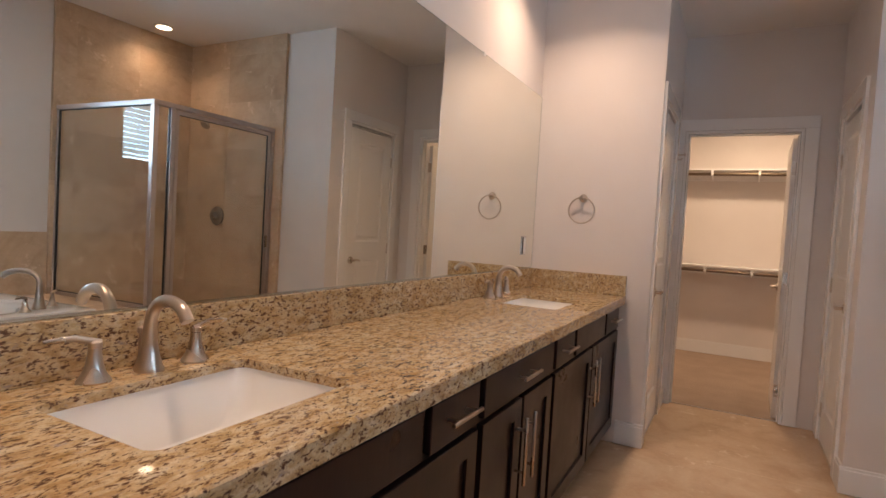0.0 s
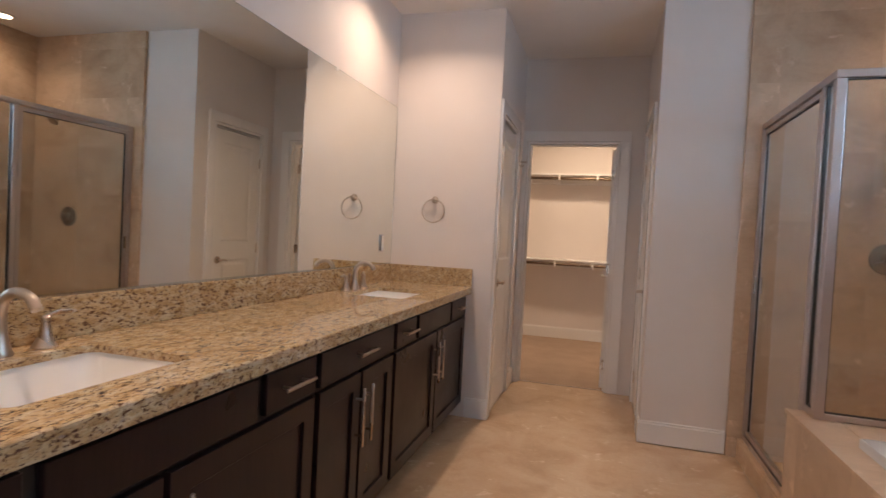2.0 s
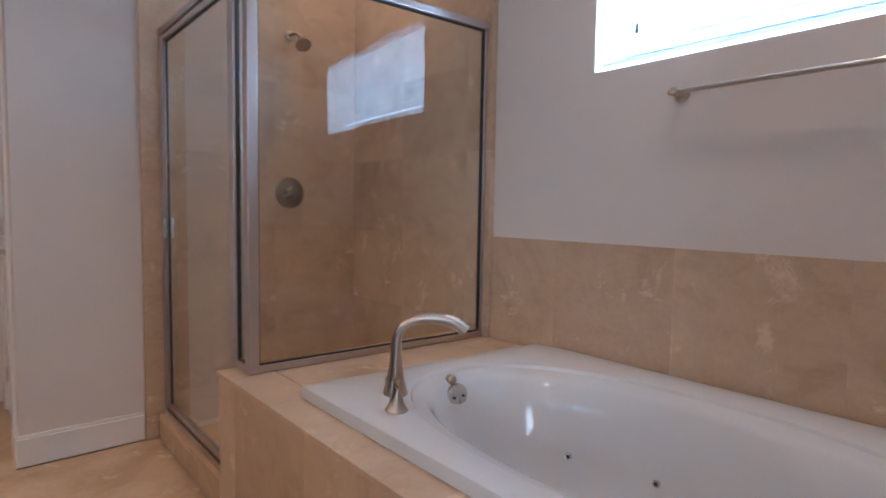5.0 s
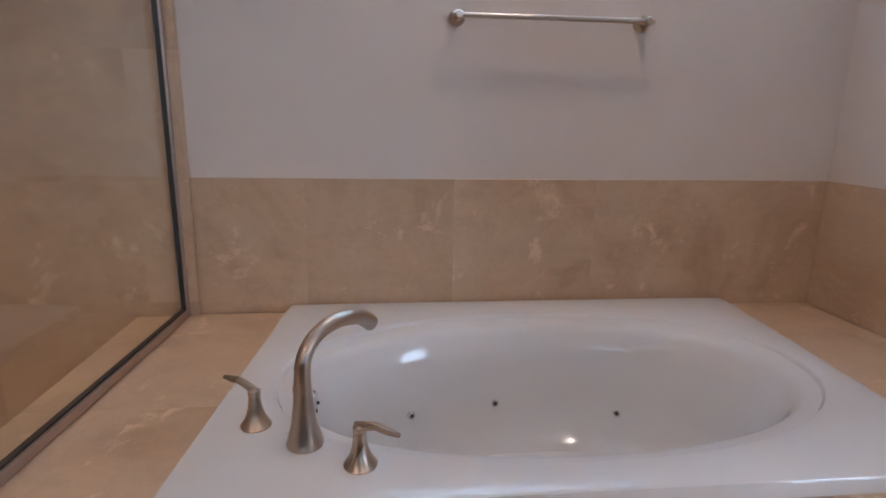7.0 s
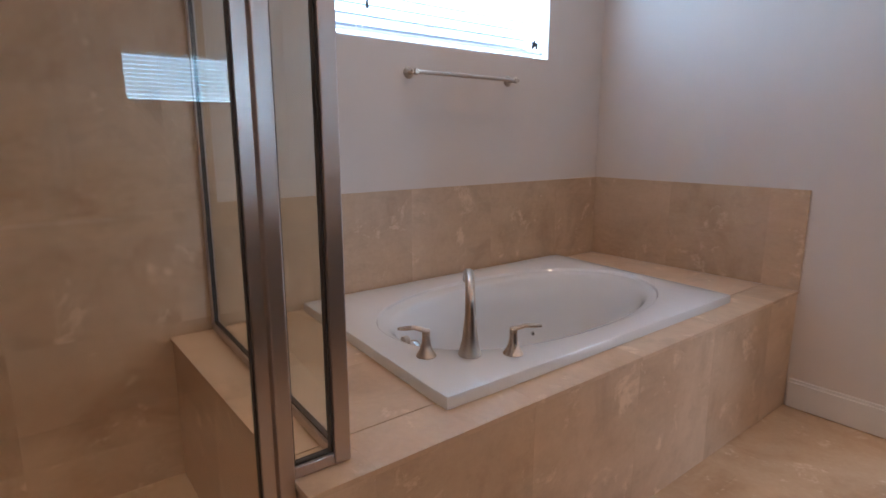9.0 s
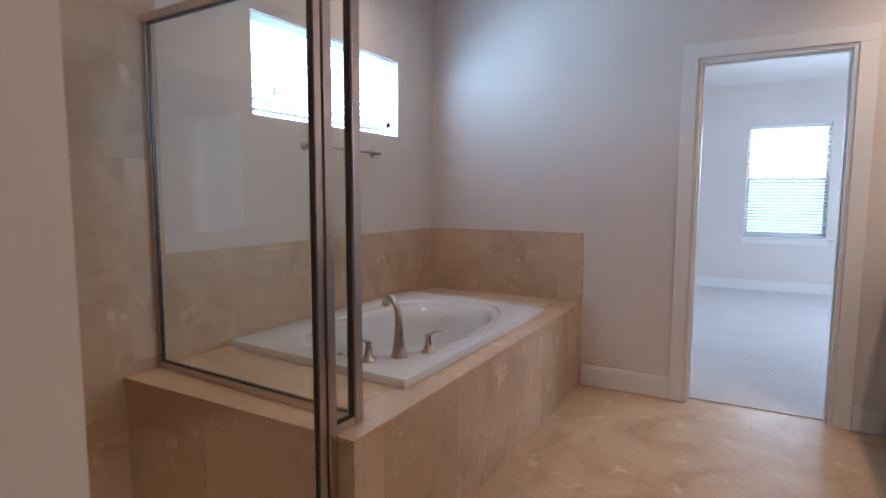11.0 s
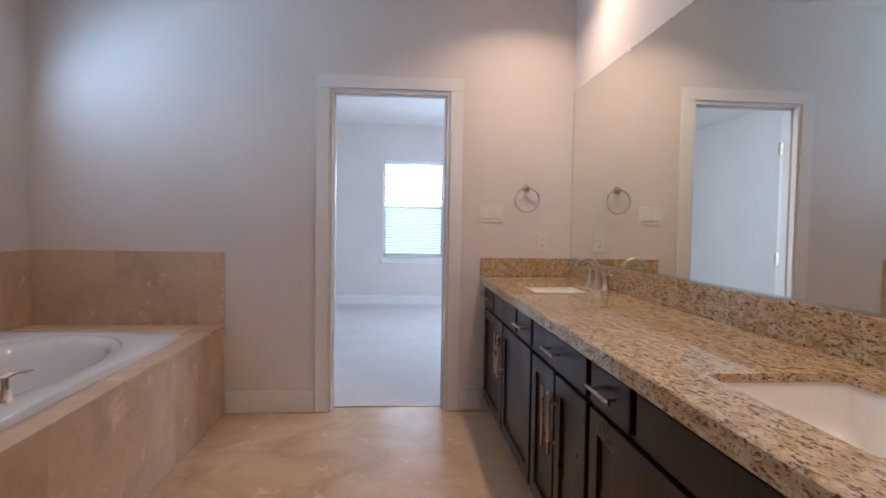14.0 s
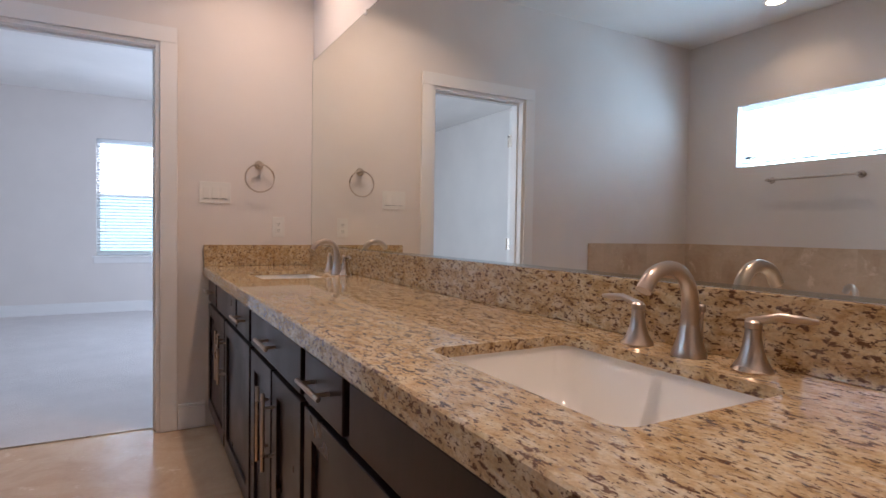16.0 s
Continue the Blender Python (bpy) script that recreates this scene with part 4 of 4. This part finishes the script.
# ---- shower ----
SX, GY, SZ = 1.780, 2.350, 2.000       # door line, glass line, top of the frame
pan = tagged(finish("shower_floor", boxes((1.856, XE - 0.002, DKY, YN - 0.002, -0.010, 0.030)), GROUT), "grout bed of the tiled shower floor", "shower floor", "", "structure")
curb = tagged(finish("shower_curb", boxes((1.742, 1.852, DKY, YN - 0.014, 0, 0.108)), GROUT), "low travertine-tiled shower curb under the door", "shower curb", "", "structure")
enc = thing("shower_enclosure", (SX, GY, DKZ), "satin metal framed corner shower with clear glass panels and door", "shower enclosure")
W = 0.019


def rail(name, bm, parent=enc, material=ALU, label=""):
    return part(name, bm, material, parent, label)


def profile_bar(x0, x1, y0, y1, z0, z1):
    return box(bmesh.new(), x0, x1, y0, y1, z0, z1, 0.003, 2)


ZD = DKZ + 0.002
# corner post with a groove, wall channel, head and sill rails of the fixed panel
rail("corner_post", profile_bar(SX - W, SX + W, GY - W, GY + W, ZD, SZ - 0.034))
rail("wall_channel", profile_bar(XE - 0.048, XE - 0.031, GY - 0.016, GY + 0.016, ZD, SZ - 0.034))
rail("sill_rail", profile_bar(SX + W, XE - 0.048, GY - 0.016, GY + 0.016, ZD, ZD + 0.026))
rail("head_rail", profile_bar(SX - W - 0.002, XE - 0.031, GY - W - 0.002, GY + W + 0.002, SZ - 0.034, SZ))
rail("gasket", boxes((SX + W, SX + W + 0.005, GY - 0.009, GY + 0.009, ZD + 0.026, SZ - 0.034), (XE - 0.053, XE - 0.048, GY - 0.009, GY + 0.009, ZD + 0.026, SZ - 0.034), (SX + W, XE - 0.048, GY - 0.009, GY + 0.009, ZD + 0.026, ZD + 0.031), (SX + W, XE - 0.048, GY - 0.009, GY + 0.009, SZ - 0.039, SZ - 0.034)), material=GASKET, label="black rubber glazing gasket")
g1 = rail("glass_panel", boxes((SX + W + 0.001, XE - 0.049, GY - 0.003, GY + 0.003, ZD + 0.027, SZ - 0.035)), material=GLASS, label="clear fixed glass panel")
# the fixed side stands a little out of square
for ob in list(enc.children):
    for w in ob.data.vertices:
        w.co.y -= 0.050 * max(0.0, w.co.x - SX) / (XE - SX)
# narrow return panel on the deck, strike jamb to the curb
JY = DKY + 0.004
rail("sill_rail", profile_bar(SX - 0.016, SX + 0.016, GY + W, JY, ZD, ZD + 0.026))
g2 = rail("glass_panel", boxes((SX - 0.003, SX + 0.003, GY + W + 0.001, JY - 0.001, ZD + 0.027, SZ - 0.035)), material=GLASS, label="narrow clear glass return panel")
rail("gasket", boxes((SX - 0.009, SX + 0.009, GY + W, GY + W + 0.005, ZD + 0.026, SZ - 0.034), (SX - 0.009, SX + 0.009, JY - 0.005, JY, ZD + 0.026, SZ - 0.034), (SX - 0.009, SX + 0.009, GY + W, JY, ZD + 0.026, ZD + 0.031)), material=GASKET, label="black rubber glazing gasket")
rail("strike_jamb", profile_bar(SX - 0.020, SX + 0.020, JY, JY + 0.034, 0.122, SZ - 0.034))
rail("hinge_jamb", profile_bar(SX - 0.020, SX + 0.020, YN - 0.046, YN - 0.014, 0.122, SZ - 0.034))
rail("head_rail", profile_bar(SX - W - 0.002, SX + W + 0.002, GY + W + 0.002, YN - 0.014, SZ - 0.034, SZ))
rail("threshold", profile_bar(SX - 0.022, SX + 0.022, JY + 0.034, YN - 0.046, 0.121, 0.150))
# door leaf
D0, D1, DZ0, DZ1 = JY + 0.040, YN - 0.052, 0.158, SZ - 0.042
leaf = rail("shower_door", boxes((SX - 0.014, SX + 0.014, D0, D0 + 0.026, DZ0, DZ1), (SX - 0.014, SX + 0.014, D1 - 0.026, D1, DZ0, DZ1), (SX - 0.014, SX + 0.014, D0 + 0.026, D1 - 0.026, DZ0, DZ0 + 0.026), (SX - 0.014, SX + 0.014, D0 + 0.026, D1 - 0.026, DZ1 - 0.026, DZ1)))
g3 = part("pane", boxes((SX - 0.003, SX + 0.003, D0 + 0.024, D1 - 0.024, DZ0 + 0.024, DZ1 - 0.024)), GLASS, leaf, "clear glass door pane")
part("door_gasket", boxes((SX - 0.008, SX + 0.008, D0 + 0.026, D0 + 0.030, DZ0 + 0.026, DZ1 - 0.026), (SX - 0.008, SX + 0.008, D1 - 0.030, D1 - 0.026, DZ0 + 0.026, DZ1 - 0.026), (SX - 0.008, SX + 0.008, D0 + 0.030, D1 - 0.030, DZ1 - 0.030, DZ1 - 0.026)), GASKET, leaf, "black rubber glazing gasket")
part("pivot_block", box(bmesh.new(), SX - 0.026, SX - 0.014, D1 - 0.022, D1 - 0.002, 1.00, 1.10, 0.003, 2), CHROME, leaf)
for g_ in (g1, g2, g3):
    g_.visible_shadow = False

# valve and shower head on the end wall
VX, YT = 2.425, YN - 0.012
val = thing("shower_valve", (VX, YT, 1.240), "round brushed nickel shower valve with a lever", "shower valve")
part("escutcheon", lathe(bmesh.new(), [(0.085, 0), (0.086, -0.004), (0.080, -0.012), (0.045, -0.018), (0.040, -0.022)], (VX, YT, 1.240), "y", 36), VALVE, val, "", True)
part("hub", lathe(bmesh.new(), [(0.036, -0.020), (0.034, -0.045), (0.027, -0.062), (0.012, -0.066)], (VX, YT, 1.240), "y", 28), VALVE, val, "", True)
part("lever", sweep(bmesh.new(), [(VX, YT - 0.055, 1.240), (VX - 0.03, YT - 0.060, 1.229), (VX - 0.07, YT - 0.058, 1.214)], [0.009, 0.008, 0.006], 12), VALVE, val, "", True)
hdz = 2.075
hd = thing("shower_sprayer", (VX, YT, hdz), "brushed nickel shower head on a bent arm", "shower head")
part("flange", lathe(bmesh.new(), [(0.030, 0), (0.030, -0.004), (0.022, -0.010), (0.010, -0.012)], (VX, YT, hdz + 0.03), "y", 24), NICKEL, hd, "", True)
part("arm", sweep(bmesh.new(), [(VX, YT, hdz + 0.03), (VX, YT - 0.05, hdz + 0.032), (VX, YT - 0.10, hdz + 0.018), (VX, YT - 0.14, hdz - 0.018)], 0.0085, 12), NICKEL, hd, "", True)
bm = lathe(bmesh.new(), [(0.010, 0.03), (0.014, 0.02), (0.016, 0.005), (0.040, -0.022), (0.042, -0.034), (0.038, -0.036), (0.0, -0.034)], (0, 0, 0), "z", 28)
bmesh.ops.transform(bm, matrix=Matrix.Translation((VX, YT - 0.152, hdz - 0.030)) @ Matrix.Rotation(radians(-40), 4, "X"), verts=bm.verts)
part("head", bm, NICKEL, hd, "", True)

# ---- recessed lamps ----
for x, y, w in DOWN:
    ob = thing("recessed_downlight", (x, y, CEIL), "lit round recessed ceiling lamp with a white trim ring", "ceiling lamp", "recessed lamps")
    bm = bmesh.new()
    rings = []
    for r, z in ((0.060, CEIL - 0.0135), (0.064, CEIL - 0.013), (0.082, CEIL - 0.008), (0.086, CEIL - 0.002), (0.086, CEIL - 0.0005)):
        rings.append([Vector((x + r * math.cos(2 * math.pi * i / 32), y + r * math.sin(2 * math.pi * i / 32), z)) for i in range(32)])
    ring_loft(bm, rings, True, False, True)
    part("trim_ring", bm, PLASTIC, ob, "white metal trim ring", True)
    part("lens", lathe(bmesh.new(), [(0.0, CEIL - 0.0110), (0.059, CEIL - 0.0115), (0.059, CEIL - 0.006)], (x, y, 0), "z", 32), LENS, ob, "glowing frosted lens")
ob = thing("closet_lamp", (0.75, 5.8, CEIL), "lit round white flush ceiling lamp in the closet", "ceiling lamp")
part("base", lathe(bmesh.new(), [(0.15, -0.001), (0.15, -0.04), (0.14, -0.05)], (0.75, 5.8, CEIL), "z", 32), PLASTIC, ob, "", True)
part("diffuser", lathe(bmesh.new(), [(0.13, -0.05), (0.125, -0.07), (0.10, -0.085), (0.0, -0.092)], (0.75, 5.8, CEIL), "z", 32), LENS, ob, "glowing frosted glass diffuser", True)

# ---- closet shelves ----
ROD = brushed("dark_bronze_rod", (0.16, 0.115, 0.08), 0.35)
for z in (2.050, 0.998):
    ob = thing("closet_shelf", (0.65, KY - 0.15, z), "white closet shelf with a dark hanging rod below", "shelf", "closet shelves")
    part("board", box(bmesh.new(), KX0 + 0.002, KX1 - 0.002, KY - 0.30, KY - 0.001, z, z + 0.019, 0.002, 1), TRIM, ob)
    part("cleat", box(bmesh.new(), KX0 + 0.002, KX1 - 0.002, KY - 0.020, KY - 0.001, z - 0.09, z - 0.001, 0.002, 1), TRIM, ob, "white wall cleat")
    part("rod", sweep(bmesh.new(), [(KX0 + 0.002, KY - 0.28, z - 0.040), (KX1 - 0.002, KY - 0.28, z - 0.040)], 0.0165, 16), ROD, ob, "dark bronze hanging rod", True)
    for x in (-0.3, 0.33, 0.78, 1.23, 1.68):
        bm = boxes((x - 0.012, x + 0.012, KY - 0.302, KY - 0.29, z - 0.062, z - 0.002), (x - 0.012, x + 0.012, KY - 0.29, KY - 0.02, z - 0.012, z - 0.002), (x - 0.012, x + 0.012, KY - 0.03, KY - 0.02, z - 0.10, z - 0.012))
        sweep(bm, [(x, KY - 0.27, z - 0.014), (x, KY - 0.03, z - 0.09)], 0.005, 8)
        part("bracket", bm, TRIM, ob, "white shelf bracket")

# ---- tiles ----
G = 0.0004
S = 0.457
SW, SH = 0.505, 0.405       # wall tile width and height


def cells(a0, a1, origin, size):
    """Cuts a0..a1 at a grid from origin; gives start and length without joints."""
    k = math.floor((a0 - origin) / size)
    out = []
    while origin + k * size < a1 - 0.004:
        s, e = max(a0, origin + k * size), min(a1, origin + (k + 1) * size)
        if e - s > 0.012:
            out.append((s + G / 2, e - s - G))
        k += 1
    return out


flo = bpy.data.objects["floor"]
slots = []
for ax, aw in cells(XW + 0.02, 1.729, 0.20, S):
    for ay, aw2 in cells(-0.088, YN - 0.001, 0.13, S):
        if ay < 0:
            if ax + aw < DX0 + 0.02 or ax > DX1 - 0.02:
                ay, aw2 = 0.002, aw2 + ay - 0.002
        slots.append(((ax, ay, -0.010), (aw, aw2, 0.010)))
for ax, aw in cells(NW + 0.002, NE - 0.002, 0.20, S):
    for ay, aw2 in cells(YN + 0.001, YC + 0.054, 0.13, S):
        slots.append(((ax, ay, -0.010), (aw, aw2, 0.010)))
pieces(tile_mesh, [s for s in slots if min(s[1]) > 0.004], "floor_tile", FLOORTILE, flo)
structure("threshold_strip", boxes((DX0 + 0.018, DX1 - 0.018, -0.094, -0.086, -0.004, 0.006)), NICKEL, "thin metal carpet edge strip", "trim")
structure("closet_threshold_strip", boxes((CX0 + 0.018, CX1 - 0.018, YC + 0.052, YC + 0.060, -0.004, 0.006)), NICKEL, "thin metal carpet edge strip", "trim")

wsh, wea, wso = (bpy.data.objects[n] for n in ("wall_shower", "wall_east", "wall_south"))
tt = 0.012
# shower end wall
pieces(tile_mesh, [((ax, YN - tt, az), (aw, tt + 0.016, ah)) for ax, aw in cells(COL, XE - 0.030, XE - 0.030 - 3 * SW, SW) for az, ah in cells(0.0, CEIL, 0.22, SH)], "wall_tile", WALLTILE, wsh)
# shower side on the window wall
pieces(tile_mesh, [((XE - 0.030, ay, az), (0.029, aw, ah)) for ay, aw in cells(GY - 0.092, YN - tt, YN - tt - 3 * SW, SW) for az, ah in cells(0.0, CEIL, 0.22, SH)], "wall_tile", WALLTILE, wea)
# tub surround
pieces(tile_mesh, [((XE - tt, ay, DKZ + 0.001), (tt - 0.001, aw, 1.042 - DKZ)) for ay, aw in cells(tt, GY - 0.093, 0.379, SW)], "wall_tile", WALLTILE, wea)
pieces(tile_mesh, [((ax, 0.001, DKZ + 0.001), (aw, tt - 0.001, 1.042 - DKZ)) for ax, aw in cells(DKX - 0.004, XE - 0.001, XE - 0.001 - 3 * SW, SW)], "wall_tile", WALLTILE, wso)
# deck top with a nosing, apron, deck end in the shower
dt = 0.014
slots = [((DKX - 0.006, ay, DKZ - dt), (TX0 + 0.06 - DKX, aw, dt)) for ay, aw in cells(0.002, DKY + 0.006, 0.285, SW)]
slots += [((ax, TY1 - 0.14, DKZ - dt), (aw, DKY + 0.006 - TY1 + 0.14, dt)) for ax, aw in cells(TX0 + 0.058, XE - tt - 0.001, 2.22, S)]
slots += [((ax, 0.014, DKZ - dt), (aw, TY0 + 0.05 - 0.014, dt)) for ax, aw in cells(TX0 + 0.058, XE - tt - 0.001, 2.15, S)]
slots += [((TX1 - 0.05, ay, DKZ - dt), (XE - tt - 0.001 - TX1 + 0.05, aw, dt)) for ay, aw in cells(TY0 + 0.052, TY1 - 0.142, 0.9, S)]
pieces(tile_mesh, slots, "deck_tile", WALLTILE, deck)
pieces(tile_mesh, [((DKX, ay, 0.002), (dt - 0.002, aw, DKZ - dt - 0.004)) for ay, aw in cells(0.002, DKY - dt, 0.285, SW)], "apron_tile", WALLTILE, deck)
pieces(tile_mesh, [((ax, DKY - dt + 0.001, 0.002), (aw, dt - 0.002, DKZ - dt - 0.004)) for ax, aw in cells(DKX, XE - tt, 1.92, S)], "apron_tile", WALLTILE, deck)
# curb: top, outer face, inner face
pieces(tile_mesh, [((1.734, ay, 0.109), (0.122, aw, 0.011)) for ay, aw in cells(DKY + 0.002, YN - tt - 0.001, 2.60, S)] +
       [((1.730, ay, 0.002), (0.011, aw, 0.106)) for ay, aw in cells(DKY + 0.002, YN - 0.030, 2.80, S)], "curb_tile", FLOORTILE, curb)
# shower floor: small square tiles
pieces(tile_mesh, [((ax, ay, 0.031), (aw, aw2, 0.008)) for ax, aw in cells(1.858, XE - tt, 1.858, 0.102) for ay, aw2 in cells(DKY + 0.001, YN - tt, DKY, 0.102)], "mosaic_tile", FLOORTILE, pan)
